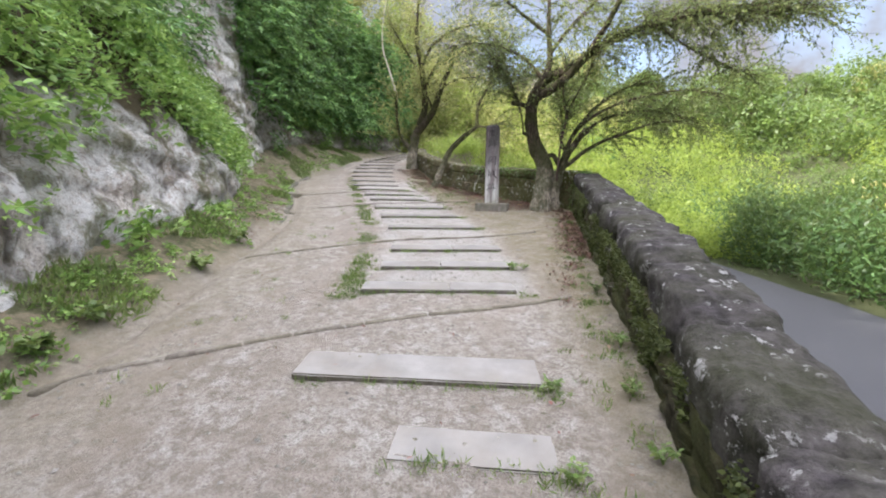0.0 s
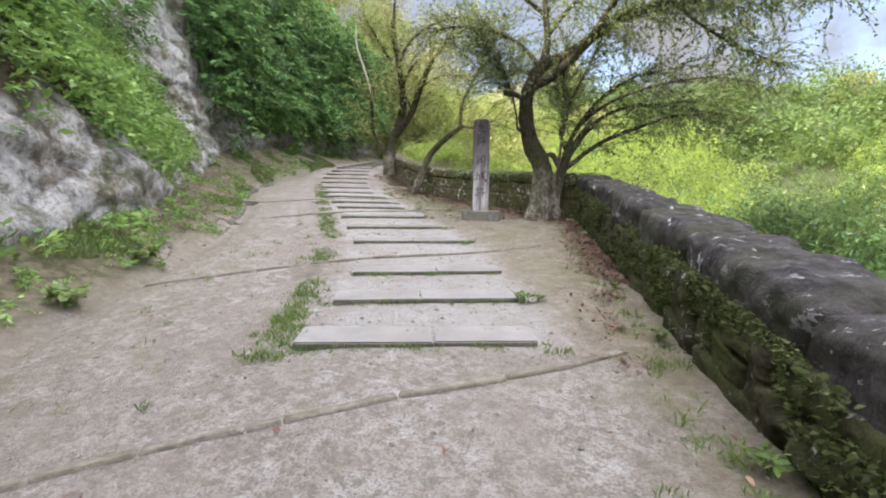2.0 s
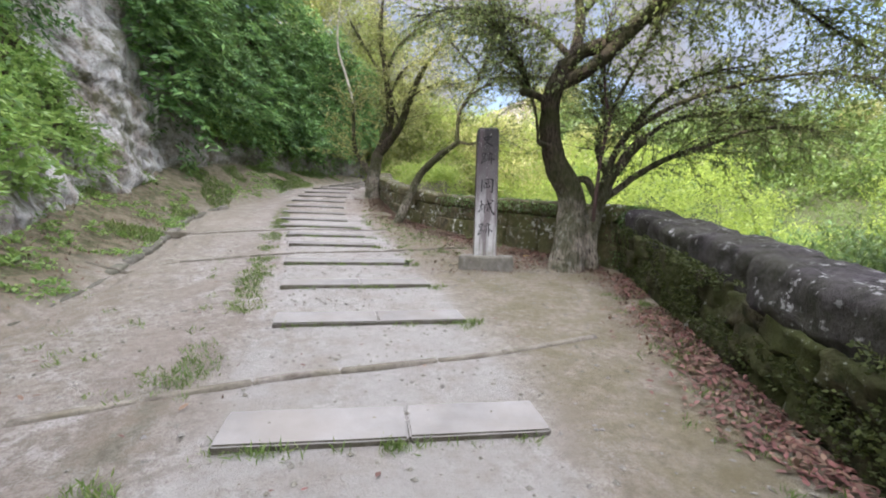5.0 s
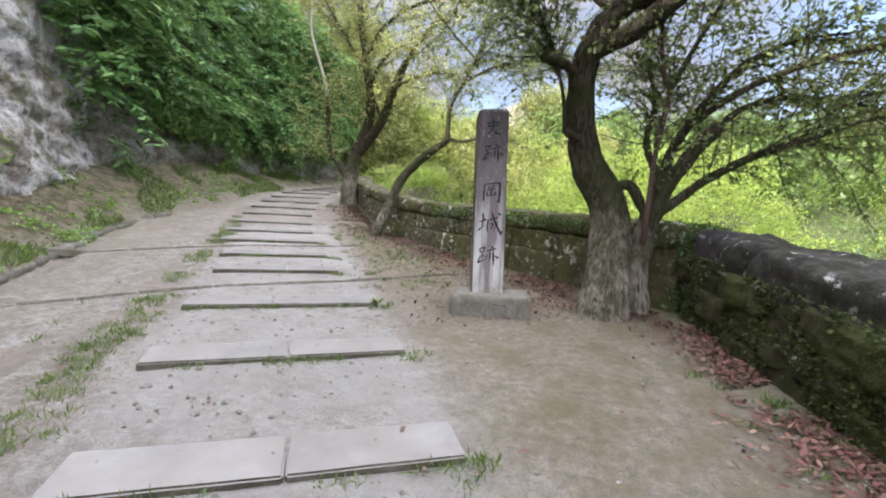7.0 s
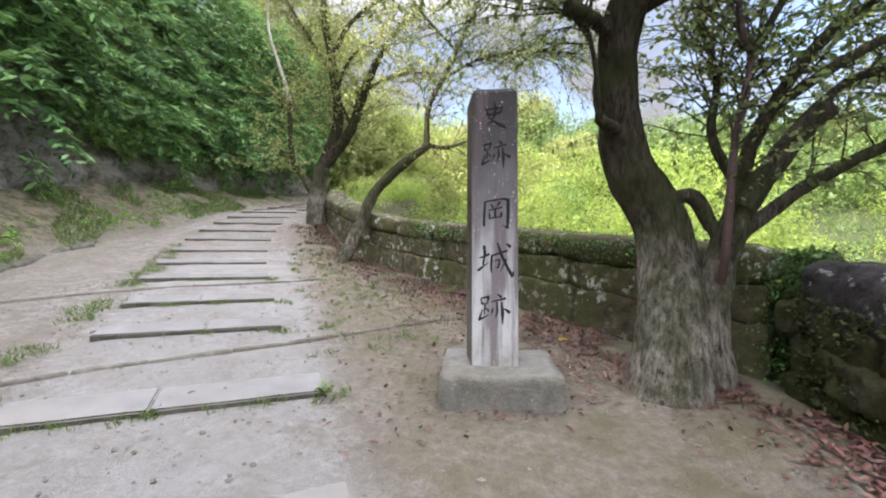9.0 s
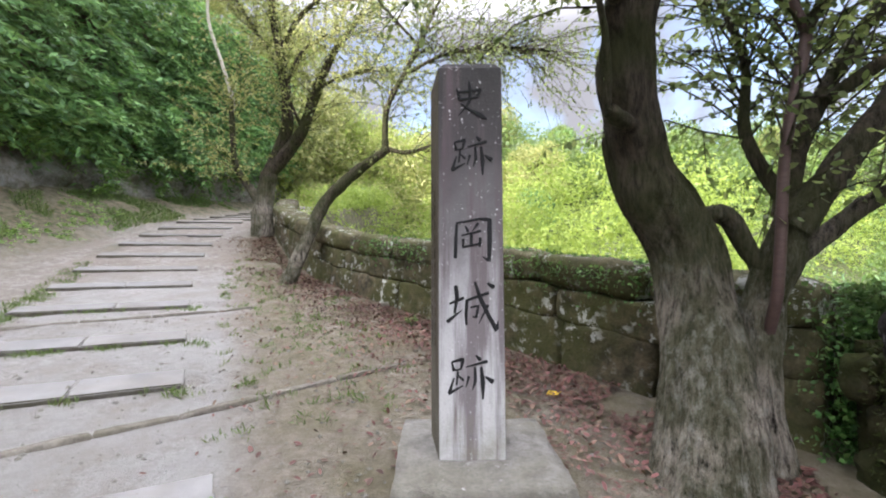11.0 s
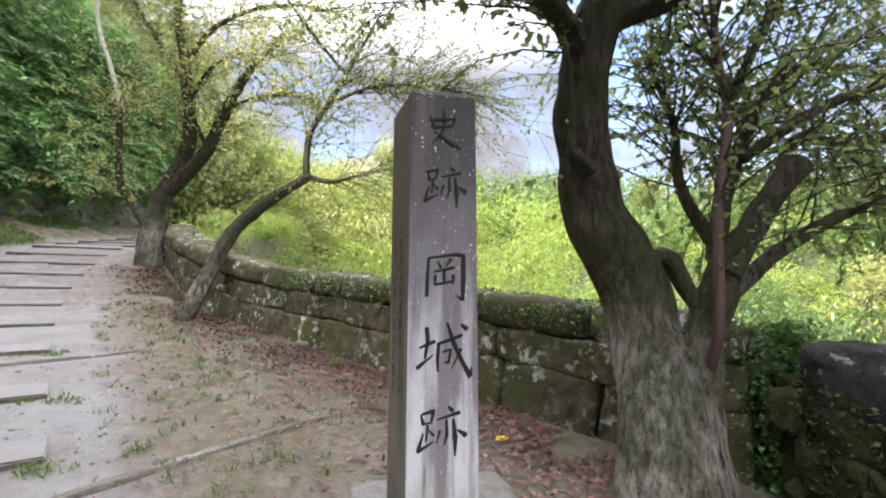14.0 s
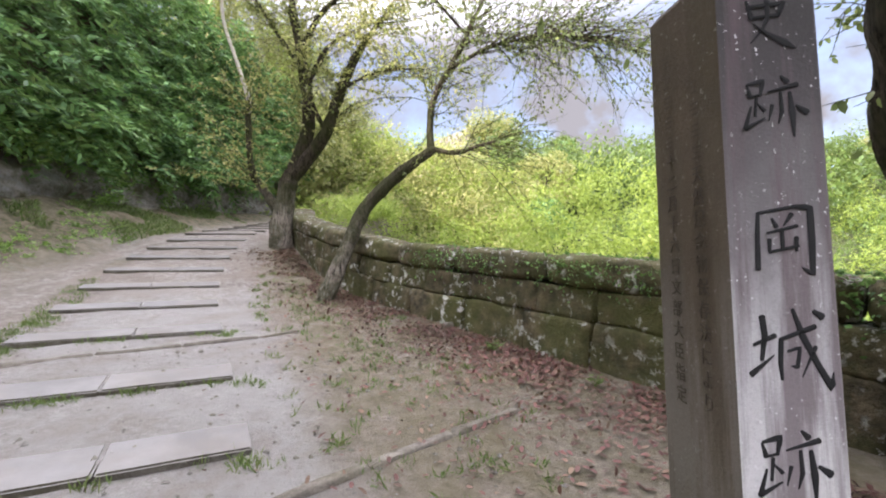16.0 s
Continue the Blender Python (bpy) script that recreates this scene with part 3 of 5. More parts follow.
def build_ground():
    xs, ys = steps_of(-900, 900, -6.5, 3.6, 0.085), steps_of(-900, 900, -12.5, 7.0, 0.085)
    gx, gy = np.meshgrid(xs, ys)
    x, y = gx.ravel(), gy.ravel()
    z = height(x, y)
    s, l = to_path(x, y)
    edge = np.interp(s, *GUTTER_L)
    rough = np.array([noise.noise((a * 1.3, b * 1.3, 0)) * 0.025 + noise.noise((a * 5, b * 5, 3)) * 0.012 for a, b in zip(x, y)])
    on = (l > edge) & (np.abs(l + 0.08) < 1.3)
    z = z + np.where(on, rough * 0.35, rough * 0.5)
    w, h = len(xs), len(ys)
    i = (np.arange(h - 1)[:, None] * w + np.arange(w - 1)).ravel()
    faces = np.stack([i, i + 1, i + w + 1, i + w], 1)
    me = bpy.data.meshes.new("ground")
    me.vertices.add(len(x))
    me.vertices.foreach_set("co", np.stack([x, y, z], 1).astype(np.float32).ravel())
    me.loops.add(faces.size)
    me.loops.foreach_set("vertex_index", faces.ravel().astype(np.int32))
    me.polygons.add(len(faces))
    me.polygons.foreach_set("loop_start", np.arange(0, faces.size, 4, dtype=np.int32))
    me.polygons.foreach_set("loop_total", np.full(len(faces), 4, dtype=np.int32))
    me.polygons.foreach_set("use_smooth", [True] * len(faces))
    me.materials.append(EARTH)
    me.update(calc_edges=True)
    patch = np.array([noise.noise((a * 0.8, b * 0.8, 7)) for a, b in zip(x, y)])
    grass = np.clip((edge - 0.3 - l) / 0.5 + patch * 0.8, 0, 1) * 0.95
    grass = np.maximum(grass, np.clip(outside(x, y) / 0.4, 0, 1))
    strip = np.exp(-((l + 1.45) / 0.22) ** 2) * np.clip(patch * 2.2 + 0.5, 0, 1) * 0.55 * (s > -6)
    grass = np.maximum(grass, strip)
    grass = np.maximum(grass, np.clip((s - 8) / 6, 0, 1) * np.clip((np.abs(l + 0.4) - 1.2) / 0.8, 0, 1) * 0.55)
    moss = np.clip((l - 0.9) / 0.6, 0, 1) * np.clip(1.3 - np.abs(l - 2.2) * 0.2, 0, 1)
    moss = np.maximum(moss, np.clip((-1.9 - l) / 1.2, 0, 1) * 0.45)
    tread = np.clip((1.25 - np.abs(l + 0.05) + 0.25 * patch) / 0.35, 0, 1) * (s > -5.4) * np.clip((9 - s) / 2, 0, 1)
    for name, v in (("grass", grass), ("moss", moss), ("tread", tread), ("wild", np.clip(outside(x, y) / 0.4, 0, 1))):
        a = me.attributes.new(name, "FLOAT", "POINT")
        a.data.foreach_set("value", v.astype(np.float32))
    return tagged(new("ground", me), "grey-brown trodden earth path with mossy and grassy edges", "ground", kind="structure")


ground = build_ground()


def build_road():
    verts, faces = [], []
    ys = np.arange(-40, 24, 0.8)
    for i, y in enumerate(ys):
        for j, u in enumerate(np.linspace(0, 1, 6)):
            right = np.interp(y, [-40, -6, -1, 4, 24], [8.6, 8.6, 8.3, 7.2, 7.0])
            left = np.interp(y, [-40, 0.5, 4, 24], [3.75, 3.75, 4.2, 4.4])
            x = left + (right - left) * u
            verts.append((x, y, hgt(x, y) + 0.05))
            if i and j:
                n = len(verts) - 1
                faces.append((n, n - 1, n - 7, n - 6))
    return tagged(new("road", mesh_of("road", verts, faces, ASPHALT, True)), "dark grey asphalt road below the parapet", "road", kind="structure")


build_road()

# foot of the cliff: places along it, how far its rock rises, and how the slope above lies back
# the run before y = -13 is unseen, added to block the sun
FOOT = [(-2.9, -50), (-3.3, -13), (-3.5, -9.5), (-4.7, -6.4), (-5.25, -3.6), (-6.2, -1.9), (-8.2, 0.2), (-9.8, 3.0), (-11.0, 5.3), (-11.3, 8.2), (-11.1, 11.5), (-10.6, 16), (-10.1, 20), (-9.6, 24), (-8.4, 30), (-6, 38), (0, 46), (9, 52)]
FOOT_ROCK = [3.2, 3.2, 3.0, 2.5, 1.9, 1.5, 1.1, 1.8, 9.0, 1.6, 1.3, 1.3, 2.2, 4.5, 6, 8, 9, 9]
FOOT_BACK = [0.6, 0.6, 0.6, 0.6, 0.62, 0.68, 0.65, 0.5, 0.12, 0.35, 0.35, 0.35, 0.3, 0.3, 0.4, 0.5, 0.6, 0.6]
FOOT_LEN = np.concatenate([[0], np.cumsum([math.dist(a, b) for a, b in zip(FOOT[:-1], FOOT[1:])])])


CREST = ([0, 49, 54, 60, 66, 77, 114], [15.0, 15.0, 12.5, 12.0, 9.5, 5.5, 5.0])


def cliff_at(u, h):
    """A place on the cliff: u metres along its foot, h metres up."""
    x = np.interp(u, FOOT_LEN, [p[0] for p in FOOT])
    y = np.interp(u, FOOT_LEN, [p[1] for p in FOOT])
    x2 = np.interp(u + 0.6, FOOT_LEN, [p[0] for p in FOOT]) - np.interp(u - 0.6, FOOT_LEN, [p[0] for p in FOOT])
    y2 = np.interp(u + 0.6, FOOT_LEN, [p[1] for p in FOOT]) - np.interp(u - 0.6, FOOT_LEN, [p[1] for p in FOOT])
    n = np.hypot(x2, y2) + 1e-9
    ox, oy = -y2 / n, x2 / n
    rock, back = np.interp(u, FOOT_LEN, FOOT_ROCK), np.interp(u, FOOT_LEN, FOOT_BACK)
    off = np.interp(u, [49, 53], [0.36, 0.14]) * np.minimum(h, rock) + np.clip(h - rock, 0, None) * back
    return x + ox * off, y + oy * off


def build_cliff():
    us = np.concatenate([np.arange(14, 37, 0.4), np.arange(37, 59, 0.09), np.arange(59, FOOT_LEN[-1], 0.25)])
    hs = np.concatenate([np.arange(0, 4.2, 0.085), np.arange(4.4, 15.2, 0.4)])
    verts, faces, soil, crack = [], [], [], []
    for i, u in enumerate(us):
        x0, y0 = cliff_at(u, 0.0)
        rock = float(np.interp(u, FOOT_LEN, FOOT_ROCK))
        z0 = hgt(float(x0) + 0.4, float(y0) - 0.1) - 0.35
        grow = float(np.interp(u, *CREST)) / 15
        for j, h in enumerate(hs):
            h = h if h < 3 else 3 + (h - 3) * (grow * 15 - 3) / 12
            x, y = cliff_at(u, h)
            p = Vector((float(x), float(y), z0 + h))
            d = noise.fractal(p * 0.55, 1.0, 2.0, 5) * 0.24 + noise.noise(p * 3.1) * 0.06
            ledge = 0.16 * noise.noise((p.x * 0.5, p.y * 0.5, p.z * 2.6))
            w = p + noise.noise_vector(p * 1.2) * 0.35
            big, _ = noise.voronoi(w * 1.15)
            small, _ = noise.voronoi(w * 3.6)
            ledge += 0.2 * min(0.35, big[1] - big[0]) - 0.12 * big[0] + 0.08 * min(0.35, small[1] - small[0]) - 0.06 * small[0] + 0.12
            crack.append(0.8 * max(0.0, 1 - (big[1] - big[0]) / 0.07) * (noise.noise(p * 1.7) > -0.1))
            k = min(1.0, h / 0.4)
            soil.append(0.0 if 53.2 < u < 57.6 else min(1.0, max(0.55 * (u > 57.6), (h - rock * 0.95 + 0.5 * noise.noise(p * 0.9)) / 0.5)))
            verts.append((p.x + (d + ledge) * k, p.y + d * 0.4 * k, p.z + 0.15 * noise.noise(p * 1.1 + Vector((9, 0, 0))) * k))
            if i and j:
                n = len(verts) - 1
                m = len(hs)
                faces.append((n, n - 1, n - m - 1, n - m))
    m = len(hs)
    n = len(verts)
    for i, u in enumerate(us):
        top = float(np.interp(u, *CREST))
        a, b = cliff_at(u, top), cliff_at(u, top + 1)
        dx, dy = float(b[0] - a[0]), float(b[1] - a[1])
        q = math.hypot(dx, dy) + 1e-6
        verts.append((float(a[0]) + dx / q * 30, float(a[1]) + dy / q * 30, verts[i * m + m - 1][2] + 2.0))
        if i:
            faces.append((i * m + m - 1, (i - 1) * m + m - 1, n + i - 1, n + i))
    me = mesh_of("cliff", verts, faces, ROCK, True)
    a = me.attributes.new("crack", "FLOAT", "POINT")
    a.data.foreach_set("value", (crack + [0.0] * len(verts))[:len(verts)])
    a = me.attributes.new("soil", "FLOAT", "POINT")
    a.data.foreach_set("value", (soil + [1.0] * len(verts))[:len(verts)])
    return tagged(new("cliff", me), "rough grey-brown rock cliff with pale lichen patches", "cliff", kind="structure")


cliff = build_cliff()


def steps_slabs():
    """The path's slabs, some of two pieces; each is a child of the flight."""
    flight = empty("stone_steps", pose(0, 0, 0), "shallow flight of weathered pale concrete slab steps set in earth", "steps", kind="structure")
    rng = random.Random(4)
    for i, (s, l0, l1, deep) in enumerate(STEPS):
        cut = l0 + (l1 - l0) * rng.uniform(0.42, 0.58)
        runs = [(l0, cut - 0.003), (cut + 0.003, l1)] if i > 1 and l1 - l0 > 1.6 else [(l0, l1)]
        for a, b in runs:
            x, y = from_path(s + deep / 2, (a + b) / 2)
            ang = float(np.interp(s, LINE_S, LINE_A))
            me = slab_mesh(b - a, deep, 0.15, i * 2 + len(runs))
            after = STEPS[min(i + 1, len(STEPS) - 1)][0] if i + 1 < len(STEPS) else s + 1.12
            tilt = (float(rise(after) - rise(s)) - 0.048) / (after - s - 0.1)
            z = float(rise(s)) + 0.026 + tilt * (deep / 2 - 0.1) - 0.075
            part("slab", me, flight, m=pose(float(x), float(y), z, math.degrees(math.atan(tilt)) + rng.uniform(-0.4, 0.4), rng.uniform(-0.3, 0.3), math.degrees(ang)))


def slab_mesh(w, d, h, seed):
    bm = bmesh.new()
    bmesh.ops.create_cube(bm, size=1)
    for v in bm.verts:
        v.co = Vector((v.co.x * w, v.co.y * d, v.co.z * h))
    long_edges = [e for e in bm.edges if abs(e.verts[0].co.x - e.verts[1].co.x) > w * 0.5]
    bmesh.ops.subdivide_edges(bm, edges=long_edges, cuts=8, use_grid_fill=True)
    bmesh.ops.bevel(bm, geom=[e for e in bm.edges if e.is_manifold and e.calc_face_angle(0) > 0.5], offset=0.012, segments=2, affect="EDGES")
    for v in bm.verts:
        v.co += noise.noise_vector(v.co * 3.1 + Vector((seed * 2.3, 0, 0))) * 0.004
    me = finish(bm, "slab", CONCRETE, False)
    # side faces: earthy concrete, with the risers' shade put into its colour
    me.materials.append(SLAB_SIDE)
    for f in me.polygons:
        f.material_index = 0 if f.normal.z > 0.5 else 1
    return me


steps_slabs()


def water_bar(a, b, name_seed):
    """A low line of edging stones set across the path to turn the rain aside."""
    bar = empty("water_bar", pose(a[0], a[1], 0), "low worn stone edging laid slantwise across the path", "edging", "water bars", "structure")
    rng = random.Random(name_seed)
    length = math.dist(a, b)
    ang = math.degrees(math.atan2(b[1] - a[1], b[0] - a[0]))
    u = 0.0
    while u < length - 0.1:
        n = min(rng.uniform(0.45, 0.8), length - u)
        t = (u + n / 2) / length
        x, y = a[0] + (b[0] - a[0]) * t, a[1] + (b[1] - a[1]) * t
        t0, t1 = u / length, (u + n) / length
        z0, z1 = (hgt(a[0] + (b[0] - a[0]) * q, a[1] + (b[1] - a[1]) * q) for q in (t0, t1))
        me = stone("edging_stone", (n + 0.012, 0.075, 0.14), BAR, rng.random() * 50, 12, 0.012, 3)
        part("edging_stone", me, bar, m=pose(x - a[0], y - a[1], (z0 + z1) / 2 - 0.044, 0, -math.degrees(math.atan2(z1 - z0, n)), ang + rng.uniform(-1.5, 1.5)))
        u += n


water_bar((-2.75, -9.5), (1.95, -6.8), 1)
water_bar((-3.4, -5.85), (1.5, -2.95), 2)
water_bar((-5.4, -2.1), (-0.35, 1.85), 3)
water_bar((-6.9, 0.7), (-2.6, 3.6), 6)


def gutter_kerb():
    kerb = empty("gutter_kerb", pose(0, 0, 0), "row of dark weathered stones edging the grassy bank", "kerb", kind="structure")
    rng = random.Random(8)
    s = -6.5
    while s < 9.6:
        n = rng.uniform(0.4, 0.75)
        l = float(np.interp(s, *GUTTER_L)) - 0.36
        (x0, y0), (x1, y1) = from_path(s, l), from_path(s + n, float(np.interp(s + n, *GUTTER_L)) - 0.36)
        z0, z1 = hgt(float(x0), float(y0)), hgt(float(x1), float(y1))
        tall = 0.21 if s > 2.0 else 0.17
        me = stone("kerb_stone", (math.dist((x0, y0), (x1, y1)) - 0.012, 0.2, tall), GUTTER, rng.random() * 60, 6, 0.02, 3)
        part("kerb_stone", me, kerb, m=pose(float(x0 + x1) / 2, float(y0 + y1) / 2, (z0 + z1) / 2 + float(np.interp(s, [-6, 0, 3], [-0.13, -0.1, -0.03])) - 0.03 * rng.random(), 0, -math.degrees(math.atan2(z1 - z0, n)), math.degrees(math.atan2(y1 - y0, x1 - x0))))
        s += n


gutter_kerb()


# ---------------------------------------------------------------- parapets
def top_a(y):
    return float(np.interp(y, [-14, -9.1, -7.9, -6.5, -4.76, 0.4], [-1.85, -0.86, -0.56, -0.26, 0.02, 0.9]))


def parapet_near():
    """The wall beside the road: big rubble below, long rounded coping stones above."""
    wall = empty("wall_near", pose(2.8, 0, 0), "mossy dark stone parapet with rounded lichen-spotted coping stones", "wall", kind="structure")
    rng = random.Random(11)
    y = -14.0
    joints = [-12.6, -11.35, -10.2, -9.12, -7.93, -6.3, -4.9, -3.5, -2.2, -0.95, 0.12]
    for y0, y1 in zip(joints[:-1], joints[1:]):
        n, mid = y1 - y0, (y0 + y1) / 2
        slope = math.degrees(math.atan2(top_a(y1) - top_a(y0), n))
        me = stone("coping_stone", (0.7 + rng.uniform(-0.04, 0.04), n + 0.17, 0.46), CAP, rng.random() * 90, 4.6, 0.05, 15, 2.8)
        part("coping_stone", me, wall, m=pose(-0.01 + rng.uniform(-0.03, 0.03), mid, top_a(mid) - 0.235, slope, rng.uniform(-3, 3), rng.uniform(-1.5, 1.5)))
    for lo, hi, short, long in ((0.0, 0.36, 0.5, 0.95), (0.36, 0.7, 0.35, 0.75), (0.7, 1.0, 0.4, 0.85)):
        y = -12.6
        while y < 0.1:
            n = min(rng.uniform(short, long), 0.25 - y)
            mid = y + n / 2
            z1, z0 = top_a(mid) - 0.37, hgt(2.35, mid) - 0.12
            a, b = max(0.0, lo + rng.uniform(-0.05, 0.05)), hi + rng.uniform(-0.03, 0.05)
            lean = math.degrees(math.atan2(top_a(mid + 0.3) - top_a(mid - 0.3), 0.6))
            me = stone("wall_stone", (0.76 + rng.uniform(-0.05, 0.06), n + 0.03, (z1 - z0) * (b - a) + 0.04), BLOCK, rng.random() * 90, 11, 0.05, 9, 4.6)
            part("wall_stone", me, wall, m=pose(rng.uniform(-0.02, 0.03), mid, z0 + (z1 - z0) * (a + b) / 2, lean + rng.uniform(-3, 3), rng.uniform(-2, 2), rng.uniform(-2, 2)))
            y += n
    bm = bmesh.new()
    bmesh.ops.create_cube(bm, size=1)
    for v in bm.verts:
        yy = -14.0 if v.co.y < 0 else 0.3
        v.co = Vector((0.27 * (1 if v.co.x > 0 else -1), yy, (top_a(yy) - 0.3) if v.co.z > 0 else -4.2))
    part("core", finish(bm, "core", BLOCK, False), wall)


parapet_near()
RUN = [(2.66, 0.62), (0.15, 3.65), (-1.55, 5.35), (-3.15, 7.2), (-4.55, 9.7), (-5.5, 12.7)]
RUN_LEN = np.concatenate([[0], np.cumsum([math.dist(a, b) for a, b in zip(RUN[:-1], RUN[1:])])])
RUN_TOP = [0.93, 1.36, 1.62, 2.12, 2.72, 3.4]


def run_at(u):
    return (float(np.interp(u, RUN_LEN, [p[0] for p in RUN])), float(np.interp(u, RUN_LEN, [p[1] for p in RUN])), float(np.interp(u, RUN_LEN, RUN_TOP)))


def parapet_far():
    """The wall behind the pillar: two courses of long blocks and a rounded coping."""
    wall = empty("wall_far", pose(0, 0, 0), "old mossy ashlar parapet with pale lichen on its rounded coping", "wall", kind="structure")
    rng = random.Random(21)
    for lo, hi, wide, mat, power, long0, long1 in ((-0.34, 0.0, 0.66, ASHLAR, 5, 1.0, 1.7), (-0.66, -0.33, 0.58, ASHLAR, 18, 0.7, 1.3), (-1.25, -0.65, 0.60, ASHLAR, 18, 0.6, 1.2)):
        u = 0.0
        while u < RUN_LEN[-1] - 0.2:
            n = min(rng.uniform(long0, long1), RUN_LEN[-1] - u)
            x0, y0, z0 = run_at(u)
            x1, y1, z1 = run_at(u + n)
            me = stone("coping_stone" if hi == 0 else "wall_stone", (math.dist((x0, y0), (x1, y1)) + 0.005, wide + rng.uniform(-0.03, 0.03), hi - lo), mat, rng.random() * 80, power, 0.028, 9, 2.8)
            part("coping_stone" if hi == 0 else "wall_stone", me, wall, m=pose((x0 + x1) / 2, (y0 + y1) / 2, (z0 + z1) / 2 + (lo + hi) / 2, 0, -math.degrees(math.atan2(z1 - z0, n)), math.degrees(math.atan2(y1 - y0, x1 - x0)) + rng.uniform(-0.5, 0.5)))
            u += n


parapet_far()


def corner_post():
    me = stone("corner_post", (0.36, 0.36, 1.45), ASHLAR, 3.3, 8, 0.012, 5)
    return tagged(new("corner_post", me), "square mossy stone post at the corner of the parapets", "post")


post = corner_post()
post.matrix_world = pose(2.95, 0.62, 0.17, 0, 0, 20)


# ---------------------------------------------------------------- the inscribed pillar
def pillar():
    base = empty("stone_monument", pose(0, 0, 0), "tall weathered grey stone pillar with black carved characters on a plinth", "monument")
    bm = bmesh.new()
    rows = [(0.0, 0.0), (0.5, 0.0), (1.2, 0.002), (1.9, 0.003), (2.145, 0.004), (2.178, 0.03), (2.20, 0.12)]
    w0, w1, dpt = 0.0, 0.362, 0.37
    rings = []
    for z, inset in rows:
        ring = []
        for cx, cy, dx, dy in ((w0, 0, 1, 1), (w1, 0, -1, 1), (w1, dpt, -1, -1), (w0, dpt, 1, -1)):
            for k in range(3):
                c = 0.012
                ex, ey = [(0, c), (c * 0.3, c * 0.3), (c, 0)][k]
                ring.append(bm.verts.new((cx + dx * (inset + ex) - (0.05 if cx == w0 and cy > 0 else 0), cy + dy * (inset + ey), z)))
            if (dx, dy) in ((-1, 1), (1, -1)):
                ring[-3:] = ring[-3:][::-1]
        rings.append(ring)
    n = len(rings[0])
    for a, b in zip(rings[:-1], rings[1:]):
        for k in range(n):
            bm.faces.new((a[k], a[(k + 1) % n], b[(k + 1) % n], b[k]))
    bm.faces.new(rings[-1])
    bmesh.ops.recalc_face_normals(bm, faces=bm.faces[:])
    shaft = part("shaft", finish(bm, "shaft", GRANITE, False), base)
    me = stone("plinth", (0.90, 0.94, 0.42), PLINTH, 5.5, 40, 0.012, 10, 4)
    part("plinth", me, base, "pale chipped stone plinth", pose(0.215, 0.15, -0.205, 0, 0, 1))
    # brush strokes in millimetres from the face's left edge and the foot: x, z, then width
    shi = [[(110, 2026, 10), (126, 1964, 20)], [(120, 2006, 12), (238, 2020, 14)], [(238, 2022, 20), (220, 1974, 12)], [(128, 1966, 12), (218, 1978, 13)],
           [(178, 2066, 8), (182, 2030, 18), (182, 1970, 16), (162, 1925, 10), (116, 1874, 3)], [(132, 1944, 6), (182, 1908, 14), (240, 1876, 26), (274, 1858, 6)]]
    ato = [[(0, 0, 8), (12, -44, 18)], [(2, 2, 10), (62, 16, 20), (50, -34, 10)], [(14, -44, 8), (52, -36, 10)], [(34, -50, 12), (26, -120, 10)], [(12, -84, 8), (-14, -166, 18)],
           [(-14, -166, 18), (60, -126, 6)], [(36, -70, 6), (62, -96, 14)], [(132, 36, 8), (154, 14, 22)], [(78, -26, 6), (190, 4, 18)], [(126, -28, 12), (128, -100, 16), (112, -148, 4)],
           [(160, -28, 14), (168, -110, 24), (168, -196, 8)], [(92, -78, 14), (76, -136, 3)], [(182, -78, 10), (220, -104, 26)]]
    oka = [[(105, 1280, 12), (100, 1200, 16), (96, 1092, 18)], [(105, 1280, 10), (230, 1302, 12), (284, 1298, 22), (284, 1180, 24), (280, 1072, 18), (246, 1096, 4)], [(152, 1262, 8), (166, 1234, 16)],
           [(220, 1276, 16), (190, 1236, 4)], [(132, 1212, 8), (236, 1236, 12)], [(184, 1222, 14), (184, 1156, 14)], [(140, 1190, 14), (138, 1152, 10)], [(136, 1148, 10), (238, 1168, 10)], [(232, 1196, 16), (230, 1152, 10)]]
    jou = [[(98, 934, 20), (104, 872, 20), (90, 790, 12)], [(64, 840, 10), (138, 870, 16)], [(52, 744, 20), (132, 806, 4)], [(152, 856, 12), (274, 898, 16)], [(158, 856, 16), (152, 780, 16), (154, 726, 10)],
           [(176, 818, 8), (220, 830, 12), (208, 766, 14), (186, 770, 4)], [(202, 956, 12), (232, 866, 22), (276, 772, 20), (318, 696, 24), (326, 746, 4)], [(272, 830, 14), (222, 734, 3)], [(272, 950, 12), (300, 930, 24)]]
    rows_ = [(shi, 0, 0, 1.0), (ato, 94, 1725, 0.92), (oka, 0, 0, 1.0), (jou, 0, 0, 1.0), (ato, 73, 524, 1.0)]
